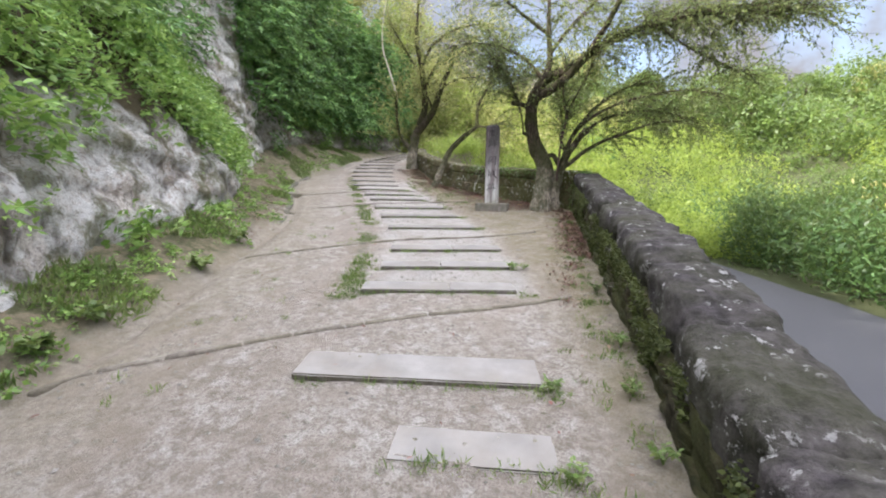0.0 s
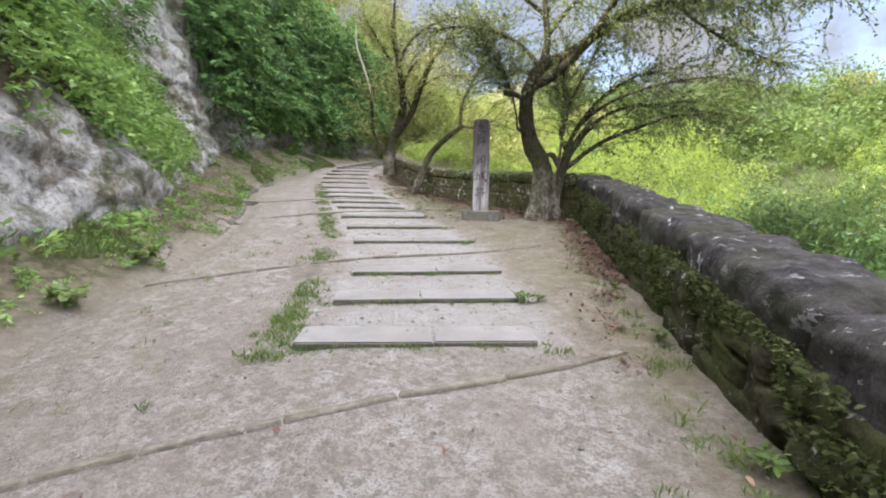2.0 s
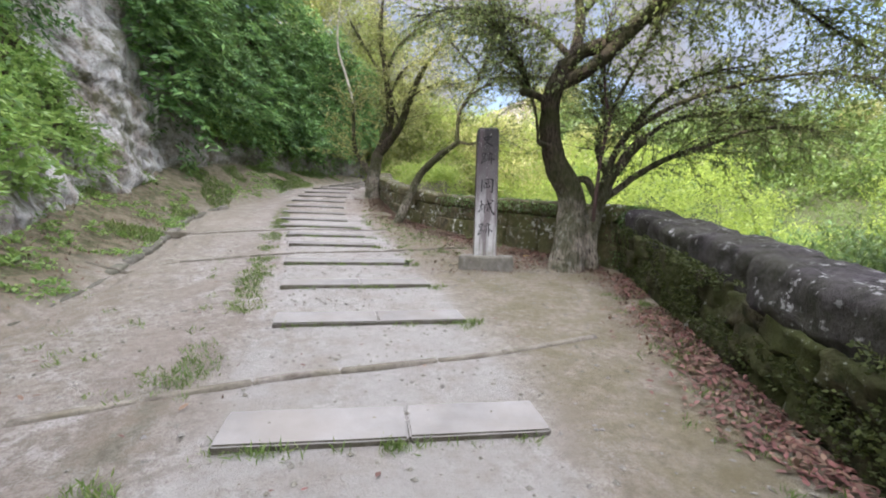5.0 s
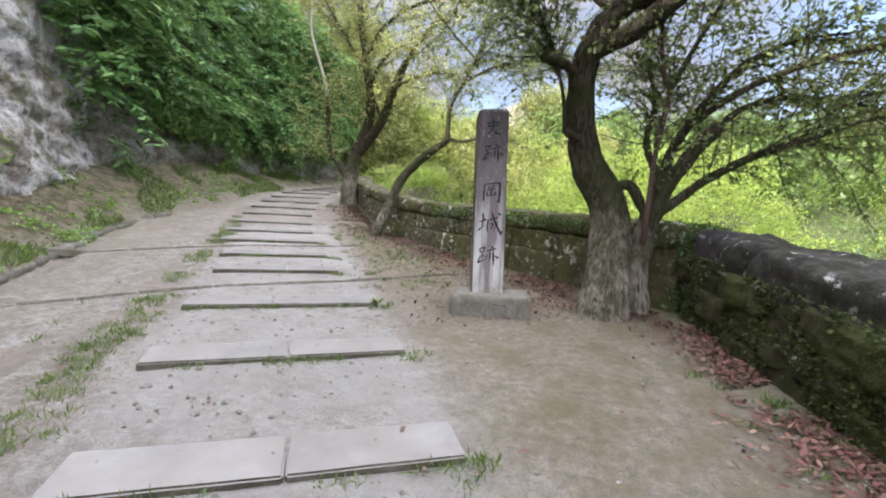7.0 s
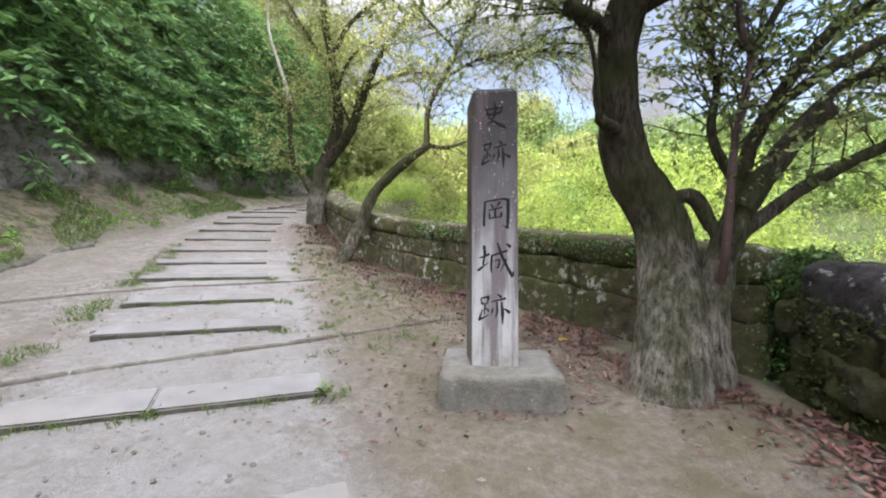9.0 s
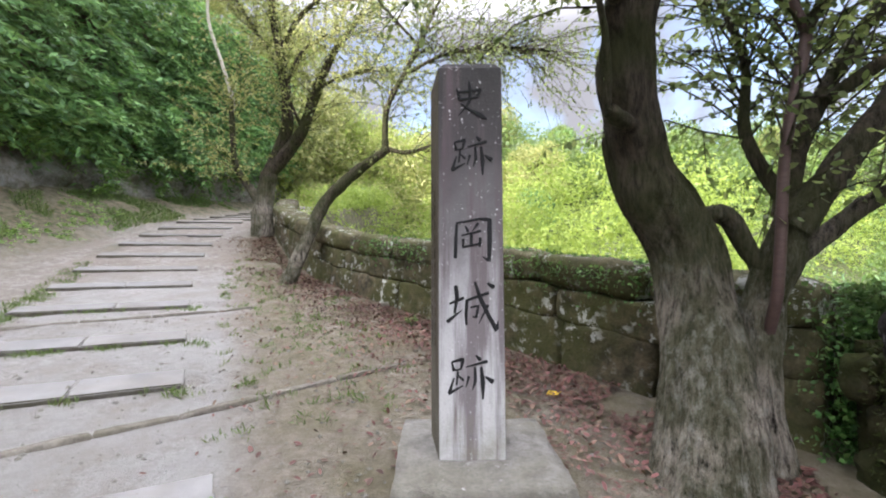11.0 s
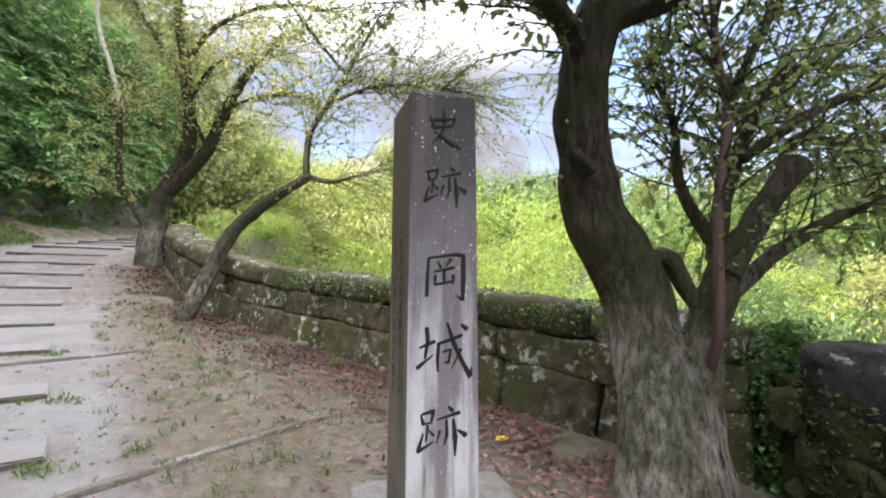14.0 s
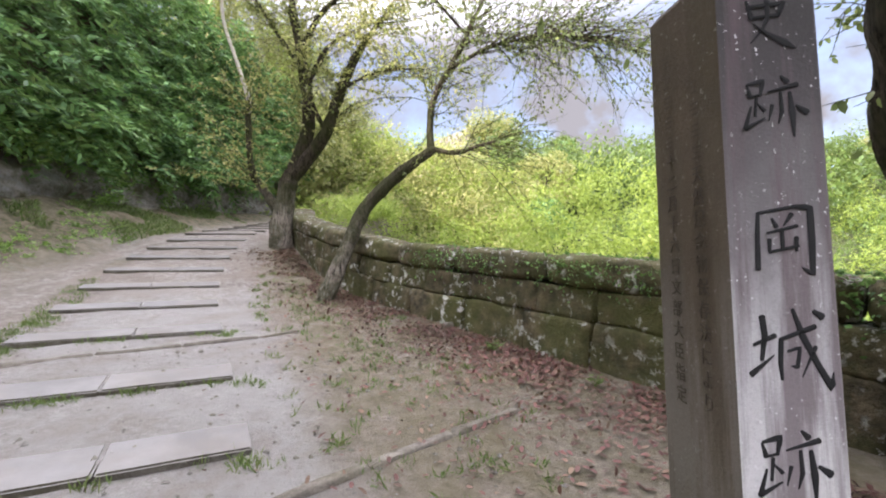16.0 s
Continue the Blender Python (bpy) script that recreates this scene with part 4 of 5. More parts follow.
    for strokes, ox, oz, grow in rows_:
        verts, faces = [], []
        for st in strokes:
            q = [Vector(((ox + x * grow) / 1000, 0, (oz + z * grow) / 1000)) for x, z, _ in st]
            wd = [max(w, 4) * grow * 1.12 / 2000 for *_, w in st]
            pts, ws = [], []
            for i in range(len(q) - 1):
                for j in range(5):
                    t = j / 5
                    pts.append(q[i].lerp(q[i + 1], t)), ws.append(wd[i] * (1 - t) + wd[i + 1] * t)
            pts.append(q[-1]), ws.append(wd[-1])
            n0 = len(verts)
            for i, p in enumerate(pts):
                d = (pts[min(i + 1, len(pts) - 1)] - pts[max(i - 1, 0)]).normalized()
                side = Vector((-d.z, 0, d.x))
                cap = d * (-ws[i] if i == 0 else ws[i] if i == len(pts) - 1 else 0) * 0.5
                for off, y in ((-1, -0.0008), (-0.5, -0.0025), (0.5, -0.0025), (1, -0.0008)):
                    v = p + side * ws[i] * off + cap * (1 if abs(off) < 1 else 0.2)
                    verts.append((v.x, y, v.z))
                if i:
                    b = n0 + i * 4
                    faces += [(b + k, b + k + 1, b + k - 3, b + k - 4) for k in range(3)]
        part("carved_character", mesh_of("carved_character", verts, faces, INK), shaft, "black painted carved character")
    # two columns of small carved writing on the left side; the worn heads of both cannot be read
    rng = random.Random(2)
    for text, back, top, worn in (("天然紀念物保存法により", 0.12, 1.42, 4), ("十二月十六日文部大臣指定", 0.26, 1.5, 5)):
        step = 0.083
        for i, sign in enumerate(text):
            cu = bpy.data.curves.new("worn_character", "FONT")
            cu.body, cu.size, cu.align_x, cu.extrude = sign, 0.07, "CENTER", 0.0012
            cu.materials.append(stone_dark)
            part("worn_character", cu, shaft, m=pose(-0.0035 - back * 0.05 / dpt, back, top - i * step) @ SIDE_ON)
        for i in range(worn):
            for k in range(3):
                y0, y1, z = back - rng.uniform(0.01, 0.024), back + rng.uniform(0.01, 0.024), top + (i + 1) * step + k * 0.02
                ring = [(-0.002 - yy * 0.05 / dpt, yy, zz) for yy, zz in ((y0, z), (y1, z + 0.002), (y1, z + 0.008), (y0, z + 0.006))]
                part("worn_cut", mesh_of("worn_cut", ring, [(0, 3, 2, 1)], stone_dark), shaft)


SIDE_ON = Matrix(((0, 0, -1, 0), (-1, 0, 0, 0), (0, 1, 0, 0), (0, 0, 0, 1)))
stone_dark = Nodes("worn_cuts").done((0.045, 0.036, 0.024), 0.95)
pillar()


# ---------------------------------------------------------------- trees
def limbs_mesh(name, limbs, foot, seed=0):
    v, f = join([tube(p, r, 9 if r[0] > 0.15 else 4, 56 if r[0] > 0.15 else 20 if r[0] > 0.09 else 7 if r[0] > 0.03 else 5, 0.05 if r[0] > 0.05 else 0.02, seed + i) for i, (p, r) in enumerate(limbs)])
    me = mesh_of(name, v, f, BARK, True)
    a = me.attributes.new("low", "FLOAT", "POINT")
    a.data.foreach_set("value", [min(1.0, max(0.0, 1.35 - (p[2] - foot) / 1.3)) for p in v])
    return me


def twigs(limbs, rng, count, length, droop=0.1, start=0.25, spread=1.0):
    """Thin shoots off the limbs; returns tubes and the places and leans of their leaves."""
    tubes, at, lean = [], [], []
    lens = [sum(math.dist(a, b) for a, b in zip(p[:-1], p[1:])) for p, _ in limbs]
    for _ in range(count):
        p, r = rng.choices(limbs, lens)[0]
        t = rng.uniform(start, 1.0) * (len(p) - 1)
        i = min(int(t), len(p) - 2)
        a, b = Vector(p[i]), Vector(p[i + 1])
        q = a.lerp(b, t - i)
        d = (b - a).normalized() + Vector((rng.gauss(0, 0.8), rng.gauss(0, 0.8), rng.gauss(0.1, 0.6))) * spread
        d.normalize()
        n = length * rng.uniform(0.5, 1.2)
        pts = [q]
        for k in range(4):
            d = (d + Vector((rng.gauss(0, 0.22), rng.gauss(0, 0.22), rng.gauss(0, 0.16) - droop * k * 0.4))).normalized()
            pts.append(pts[-1] + d * n / 4)
        tubes.append((pts, [0.008, 0.0065, 0.005, 0.004, 0.002]))
        for k in range(2, 5):
            if rng.random() < 0.75:
                e = (d + Vector((rng.gauss(0, 0.7), rng.gauss(0, 0.7), rng.gauss(-0.1, 0.4)))).normalized()
                tubes.append(([pts[k - 1], pts[k - 1] + e * n * 0.22, pts[k - 1] + e * n * 0.45], [0.004, 0.003, 0.0015]))
    for pts, _ in tubes:
        for a, b in zip(pts[:-1], pts[1:]):
            d = (Vector(b) - Vector(a))
            for k in range(max(2, int(d.length / 0.045))):
                at.append(Vector(a) + d * rng.random() + Vector((rng.gauss(0, 0.012), rng.gauss(0, 0.012), rng.gauss(0, 0.012))))
                lean.append(d.normalized() * 0.5 + Vector((rng.gauss(0, 0.6), rng.gauss(0, 0.6), -0.55)))
    return tubes, np.array(at), np.array(lean)


def tree(name, label, trunks, limbs, shoots, length, leaf, leaf_mat, seed, keep=1.0, droop=0.1, start=0.25, foot=0.0, at=(0, 0, 0)):
    rng = random.Random(seed)
    npr = np.random.default_rng(seed)
    top = empty(name, pose(*at), label, "tree")
    back = Matrix.Translation(-Vector(at))
    for tr in trunks:
        part("trunk", limbs_mesh("trunk", tr, foot, seed), top, m=back)
    tubes, places, lean = twigs(limbs, rng, shoots, length, droop, start)
    v, f = join([tube(p, r, 1, 4, 0.0) for p, r in tubes])
    twig_me = mesh_of("twigs", v, f, BARK, True)
    tagged(part("twig_growth", twig_me, top, m=back), kind="stuff")
    pick = npr.random(len(places)) < keep
    me = quads_mesh("crown", blades(places[pick], lean[pick], leaf * npr.uniform(0.55, 1.15, pick.sum()), npr, 0.52, oval=True), leaf_mat, 6)
    tagged(part("crown", me, top, m=back), kind="stuff")
    return top


def cherry():
    a = [([(1.57, 0.14, -0.6), (1.55, 0.16, -0.15), (1.6, 0.25, 0.25), (1.66, 0.4, 0.66), (1.62, 0.5, 1.1), (1.38, 0.5, 1.6), (1.25, 0.45, 2.1), (1.22, 0.35, 2.55), (1.3, 0.25, 2.95), (1.5, 0.2, 3.3), (1.75, 0.2, 3.5)],
          [0.38, 0.29, 0.245, 0.235, 0.225, 0.2, 0.17, 0.16, 0.155, 0.13, 0.11]),
         ([(1.62, 0.2, 3.45), (2.15, 0.15, 3.62), (2.7, 0.05, 3.95), (3.3, -0.1, 4.25), (4.2, -0.2, 4.5), (5.3, -0.3, 4.6), (6.8, -0.4, 4.65)], [0.13, 0.125, 0.11, 0.095, 0.075, 0.05, 0.02]),
         ([(1.36, 0.25, 2.95), (1.75, 0.1, 3.1), (2.15, 0.0, 3.4), (2.6, -0.1, 3.85)], [0.12, 0.115, 0.11, 0.1]),
         ([(1.55, 0.2, 3.35), (1.68, 0.35, 4.0), (1.62, 0.5, 4.8), (1.6, 0.7, 5.8), (1.4, 0.8, 6.8)], [0.1, 0.085, 0.065, 0.045, 0.02]),
         ([(1.24, 0.35, 2.62), (0.98, 0.1, 2.72), (0.72, -0.1, 2.72)], [0.075, 0.06, 0.066]),
         ([(1.3, 0.4, 1.9), (1.12, 0.25, 1.93), (1.02, 0.2, 1.98)], [0.07, 0.055, 0.045]),
         ([(1.02, 0.2, 1.97), (0.97, 0.1, 2.4), (0.78, 0.0, 3.0), (0.5, -0.1, 3.5), (0.1, -0.2, 4.0)], [0.025, 0.022, 0.02, 0.015, 0.01]),
         ([(1.65, 0.4, 4.1), (2.2, 0.7, 4.9), (2.9, 1.0, 5.7), (3.6, 1.3, 6.4)], [0.06, 0.05, 0.035, 0.015]),
         ([(1.6, 0.5, 4.7), (0.9, 0.3, 5.2), (0.2, 0.1, 5.7), (-0.5, -0.1, 6.0)], [0.05, 0.04, 0.03, 0.012]),
         ([(3.2, -0.05, 4.2), (3.9, 0.3, 4.6), (4.8, 0.7, 5.0), (5.8, 1.0, 5.2)], [0.06, 0.05, 0.035, 0.015]),
         ([(3.9, -0.15, 4.42), (4.8, -0.8, 4.4), (5.8, -1.2, 4.2), (7.0, -1.5, 4.1)], [0.05, 0.04, 0.03, 0.012]),
         ([(2.6, -0.1, 3.85), (3.1, -0.5, 4.6), (3.5, -0.9, 5.4), (3.9, -1.2, 6.2)], [0.085, 0.07, 0.05, 0.02])]
    b = [([(2.0, 0.28, -0.6), (1.95, 0.28, -0.15), (1.95, 0.32, 0.3), (2.03, 0.36, 0.75), (2.14, 0.33, 1.13), (2.2, 0.3, 1.36)], [0.2, 0.15, 0.12, 0.118, 0.115, 0.105]),
         ([(2.17, 0.3, 1.25), (2.36, 0.25, 1.55), (2.55, 0.2, 1.82), (2.73, 0.17, 2.0)], [0.105, 0.09, 0.08, 0.088]),
         ([(2.14, 0.36, 1.0), (2.4, 0.36, 1.2), (2.7, 0.3, 1.45), (3.15, 0.2, 1.7), (3.7, 0.2, 1.9), (4.4, 0.25, 2.15), (5.2, 0.3, 2.2)], [0.065, 0.06, 0.053, 0.047, 0.04, 0.028, 0.012]),
         ([(2.18, 0.35, 1.35), (2.3, 0.4, 1.75), (2.65, 0.5, 2.3), (3.2, 0.7, 2.9), (3.9, 0.9, 3.3), (4.8, 1.1, 3.5)], [0.075, 0.06, 0.055, 0.045, 0.03, 0.012]),
         ([(2.5, 0.4, 2.1), (3.1, 0.2, 2.5), (3.9, 0.0, 2.75), (4.9, -0.2, 2.85), (5.8, -0.3, 2.7)], [0.045, 0.04, 0.03, 0.02, 0.01]),
         ([(2.0, 0.34, 0.45), (1.985, 0.24, 0.7), (1.99, 0.18, 0.95), (2.06, 0.19, 1.7), (2.14, 0.17, 2.15), (2.18, 0.16, 2.42), (2.1, 0.15, 2.65), (2.05, 0.1, 3.3), (2.1, 0.0, 4.0)], [0.035, 0.034, 0.032, 0.03, 0.034, 0.032, 0.026, 0.02, 0.012]),
         ([(2.17, 0.16, 2.4), (2.4, 0.05, 2.9), (2.7, -0.1, 3.5), (3.0, -0.3, 4.2)], [0.034, 0.028, 0.02, 0.01]),
         ([(2.2, 0.35, 1.4), (2.05, 0.5, 1.9), (2.2, 0.7, 2.5), (2.1, 0.9, 3.2)], [0.05, 0.04, 0.03, 0.012]),
         ([(1.7, 0.45, 1.35), (1.88, 0.45, 1.36), (2.0, 0.42, 1.12), (2.06, 0.36, 0.95)], [0.06, 0.065, 0.06, 0.05])]
    near_shoot = ([(1.25, 0.15, 3.0), (1.17, -0.05, 2.85), (1.1, -0.2, 2.7)], [0.02, 0.015, 0.008])
    left_high = ([(1.5, 0.2, 3.4), (1.0, 0.6, 4.1), (0.3, 1.0, 4.6), (-0.6, 1.3, 4.9), (-1.4, 1.5, 4.9)], [0.06, 0.05, 0.035, 0.025, 0.01])
    right_low = ([(2.55, 0.2, 1.82), (3.1, 0.5, 2.3), (3.9, 0.9, 2.6), (4.9, 1.2, 2.6), (6.0, 1.4, 2.4)], [0.045, 0.04, 0.03, 0.02, 0.01])
    far_right = ([(4.2, -0.2, 4.5), (5.0, 0.4, 4.2), (6.0, 0.8, 3.8), (7.0, 1.1, 3.5)], [0.04, 0.03, 0.02, 0.01])
    a += [near_shoot, left_high, right_low, far_right]
    leafy = [a[1], a[1], a[9], a[10], a[10], a[11], a[3], a[7], a[8], a[9], a[10]] + [b[2], b[3], b[4], b[5], b[6], b[7], left_high, a[6], a[6], a[6], right_low, far_right]
    top = tree("cherry_tree", "old twin-stemmed cherry tree with lichen-spotted bark and sparse green leaves", [a, b[:5] + b[6:]], leafy, 1350, 1.3, 0.068, CHERRY_LEAF, 31, 0.85, 0.14, 0.3, -0.25, (1.7, 0.15, -0.3))
    v, f = tube(b[5][0], b[5][1], 5, 10, 0.03, 7)
    part("shoot", mesh_of("shoot", v, f, SHOOT, True), top, "smooth reddish-brown young stem", Matrix.Translation((-1.7, -0.15, 0.3)))


cherry()


def fork_tree():
    x, y, z = -5.0, 9.2, 1.75
    limbs = [([(x, y, z - 0.3), (x + 0.05, y, z + 0.1), (x + 0.1, y, z + 1.0), (x + 0.25, y, z + 1.8)], [0.36, 0.28, 0.24, 0.22]),
             ([(x + 0.2, y, z + 1.7), (x + 0.5, y, z + 2.4), (x + 0.75, y, z + 3.4), (x + 0.5, y, z + 5.2), (x + 0.25, y, z + 6.8), (x + 0.3, y + 0.2, z + 8.5)], [0.2, 0.17, 0.15, 0.12, 0.09, 0.03]),
             ([(x + 0.35, y, z + 1.9), (x + 0.95, y - 0.1, z + 2.6), (x + 1.25, y - 0.2, z + 3.0), (x + 1.7, y - 0.3, z + 4.2), (x + 2.2, y - 0.4, z + 5.1), (x + 2.9, y - 0.6, z + 5.9)], [0.18, 0.16, 0.14, 0.12, 0.08, 0.02]),
             ([(x + 0.05, y, z + 0.9), (x - 0.35, y, z + 1.5), (x - 0.7, y, z + 2.1), (x - 0.8, y, z + 3.4), (x - 0.84, y + 0.1, z + 3.9)], [0.12, 0.1, 0.085, 0.07, 0.05]),
             ([(x + 0.5, y, z + 5.0), (x + 1.0, y - 0.2, z + 5.9), (x + 2.0, y - 0.5, z + 6.5), (x + 3.4, y - 0.9, z + 6.6), (x + 4.6, y - 1.2, z + 6.2)], [0.08, 0.07, 0.055, 0.035, 0.012]),
             ([(x + 0.6, y, z + 4.6), (x - 0.2, y, z + 5.8), (x - 1.1, y - 0.1, z + 7.3)], [0.06, 0.05, 0.015]),
             ([(x + 1.2, y - 0.2, z + 3.0), (x + 0.9, y - 0.5, z + 3.9), (x + 1.4, y - 0.8, z + 4.8), (x + 2.3, y - 1.0, z + 5.2)], [0.06, 0.05, 0.035, 0.012]),
             ([(x + 1.6, y - 0.3, z + 4.0), (x + 2.6, y - 0.6, z + 4.3), (x + 3.8, y - 0.9, z + 4.2)], [0.045, 0.035, 0.01])]
    top = tree("forked_cherry_tree", "forked cherry tree with yellowing leaves beside the stepped path", [limbs], limbs[1:], 430, 1.7, 0.09, GOLD_LEAF, 41, 0.8, 0.05, 0.25, z, (x, y, z))
    v, f = tube([(x - 0.8, y, z + 3.5), (x - 0.84, y + 0.1, z + 3.9), (x - 1.2, y + 0.15, z + 5.0), (x - 1.6, y + 0.2, z + 6.2), (x - 1.62, y + 0.2, z + 7.4), (x - 1.4, y + 0.1, z + 8.6)], [0.06, 0.055, 0.05, 0.045, 0.035, 0.015], 4, 8, 0.03)
    part("dead_limb", mesh_of("dead_limb", v, f, PALE_BARK, True), top, "bare bleached dead limb", Matrix.Translation((-x, -y, -z)))


def leaning_tree():
    limbs = [([(-2.95, 5.25, 0.35), (-2.8, 5.35, 0.75), (-2.5, 5.5, 1.55), (-2.2, 5.65, 2.25), (-1.65, 5.8, 2.85), (-1.05, 5.85, 3.3)], [0.2, 0.14, 0.12, 0.11, 0.1, 0.075]),
             ([(-1.1, 5.85, 3.27), (-1.12, 5.85, 3.7), (-1.03, 5.8, 4.2), (-0.6, 5.8, 5.0), (-0.2, 5.7, 5.8), (0.25, 5.6, 6.7)], [0.07, 0.06, 0.055, 0.045, 0.03, 0.012]),
             ([(-1.1, 5.85, 3.3), (-0.7, 5.8, 3.2), (-0.3, 5.75, 3.3), (0.1, 5.7, 3.4)], [0.05, 0.04, 0.03, 0.015]),
             ([(-0.75, 5.8, 4.7), (0.0, 5.6, 5.0), (0.9, 5.4, 5.05), (1.8, 5.2, 4.9)], [0.035, 0.03, 0.02, 0.01]),
             ([(-0.45, 5.8, 5.3), (-1.1, 5.5, 5.9), (-1.7, 5.3, 6.6)], [0.03, 0.025, 0.01])]
    tree("leaning_cherry_tree", "slender leaning cherry tree with a bent trunk beside the parapet", [limbs], limbs[1:] + [limbs[3], limbs[3]], 260, 1.8, 0.066, CHERRY_LEAF, 51, 0.5, 0.1, 0.2, 0.6, (-2.85, 5.3, 0.55))


fork_tree()
leaning_tree()


# ---------------------------------------------------------------- growth on the cliff, the bank and the valley
def stuff(name, verts, material, label, category, corners=4):
    return tagged(new(name, quads_mesh(name, verts, material, corners)), label, category, kind="stuff")


def cliff_growth():
    rng = np.random.default_rng(5)
    # low herbs and creepers over the near slope, thinning out on the bare rock below
    at, lean = [], []
    us, hs = rng.uniform(34, 74, 100000), rng.uniform(0, 1, 100000) ** 0.9 * 8
    rock = np.interp(us, FOOT_LEN, FOOT_ROCK)
    x, y = cliff_at(us, hs)
    z0 = np.interp(us, np.arange(0, 130, 0.5), [hgt(float(cliff_at(q, 0.0)[0]) + 0.4, float(cliff_at(q, 0.0)[1]) - 0.1) - 0.35 for q in np.arange(0, 130, 0.5)])
    patch = np.array([noise.noise((a * 0.9, b * 0.9, c * 0.9)) for a, b, c in zip(x, y, hs)])
    keep = (hs > 0.35) & (patch > -0.32 + np.clip(rock + 0.5 - hs, 0, 1.3) * 0.55)
    keep &= ~((us > 53.2) & (us < 57.5) & (hs > 0.6)) & ~((us > 60) & (hs > 3.2))
    x, y, z = x[keep], y[keep], (z0 + hs)[keep]
    n = len(x)
    at = np.stack([x + rng.uniform(-0.1, 0.35, n), y + rng.normal(0, 0.15, n), z + rng.uniform(-0.05, 0.25, n)], 1)
    lean = np.tile(np.array((0.8, -0.1, 0.25)), (n, 1)) + rng.normal(0, 0.5, (n, 3))
    leafy = rng.random(n) < 0.86
    fern = fronds(at[~leafy], lean[~leafy], rng.uniform(0.25, 0.55, (~leafy).sum()), rng, 5, 0.3)
    stuff("cliff_herbs", np.concatenate([blades(at[leafy], lean[leafy], rng.uniform(0.06, 0.2, leafy.sum()), rng, 0.5), fern]), FERN_LEAF, "fresh green herbs and creepers hanging over the rock face", "herbs")
    # dense dark bushes over the farther cliff
    us = np.concatenate([rng.uniform(57.5, 76, 330), rng.uniform(76, FOOT_LEN[-1] - 1, 330)])
    hs = 2.1 + rng.uniform(0, 1, 660) * (np.interp(us, *CREST) - 0.8)
    x, y = cliff_at(us, hs)
    z0 = np.interp(us, np.arange(0, 130, 0.5), [hgt(float(cliff_at(q, 0.0)[0]) + 0.4, float(cliff_at(q, 0.0)[1]) - 0.1) - 0.35 for q in np.arange(0, 130, 0.5)])
    rad = [(rng.uniform(0.5, 1.45),) * 2 + (rng.uniform(0.45, 1.1),) for _ in us]
    jut = rng.uniform(0.1, 1.0, 660) * np.clip(hs / 5, 0.25, 1.3)
    near = (us < 75)
    c = np.stack([x + 0.2 + jut, y - 0.35 * jut, z0 + hs], 1)
    p, d = shell(c[near], [r for r, k in zip(rad, near) if k], 27, rng, 0.1)
    d = d + np.array((0.9, -0.35, 0.0))
    stuff("cliff_bushes", fronds(p, d, rng.uniform(0.4, 1.05, len(p)), rng, 6, 0.3), BUSH_LEAF, "dense dark green bushes overhanging the cliff", "bushes")
    stuff("cliff_trees", clumps(c[~near][::2], [tuple(1.7 * q for q in r) for r, k in zip(rad, near) if not k][::2], 110, 0.34, rng, 0.2), GOLD_LEAF, "yellow-green trees on the far cliff", "trees")
    # bushes on the upper near slope
    us = rng.uniform(34, 58, 190)
    hs = 4.5 + rng.uniform(0, 1, 190) * (np.interp(us, *CREST) - 5)
    x, y = cliff_at(us, hs)
    z0 = np.interp(us, np.arange(0, 130, 0.5), [hgt(float(cliff_at(q, 0.0)[0]) + 0.4, float(cliff_at(q, 0.0)[1]) - 0.1) - 0.35 for q in np.arange(0, 130, 0.5)])
    p, d = shell(np.stack([x + 0.3, y, z0 + hs], 1), [(rng.uniform(0.6, 1.1),) * 3 for _ in us], 40, rng, 0.1)
    stuff("slope_bushes", fronds(p, d + np.array((0.8, -0.3, 0.0)), rng.uniform(0.3, 0.7, len(p)), rng, 5), BUSH_LEAF, "green bushes on the slope above the rock", "bushes")
    # unseen trees added along the cliff's top to keep sun off the path
    us = rng.uniform(14, 65, 96)
    x, y = cliff_at(us, np.interp(us, *CREST) - 0.2)
    stuff("clifftop_trees", clumps(np.stack([x - 1, y, np.interp(us, [14, 37, 48, 60, 76], [-4, -2, -0.6, 1.6, 4.0]) + np.interp(us, *CREST) + 0.3], 1), [(2.0, 2.0, 1.6) for _ in us], 70, 0.5, rng), BUSH_LEAF, "unseen tall green trees added along the top of the cliff to block the sun", "trees")


cliff_growth()


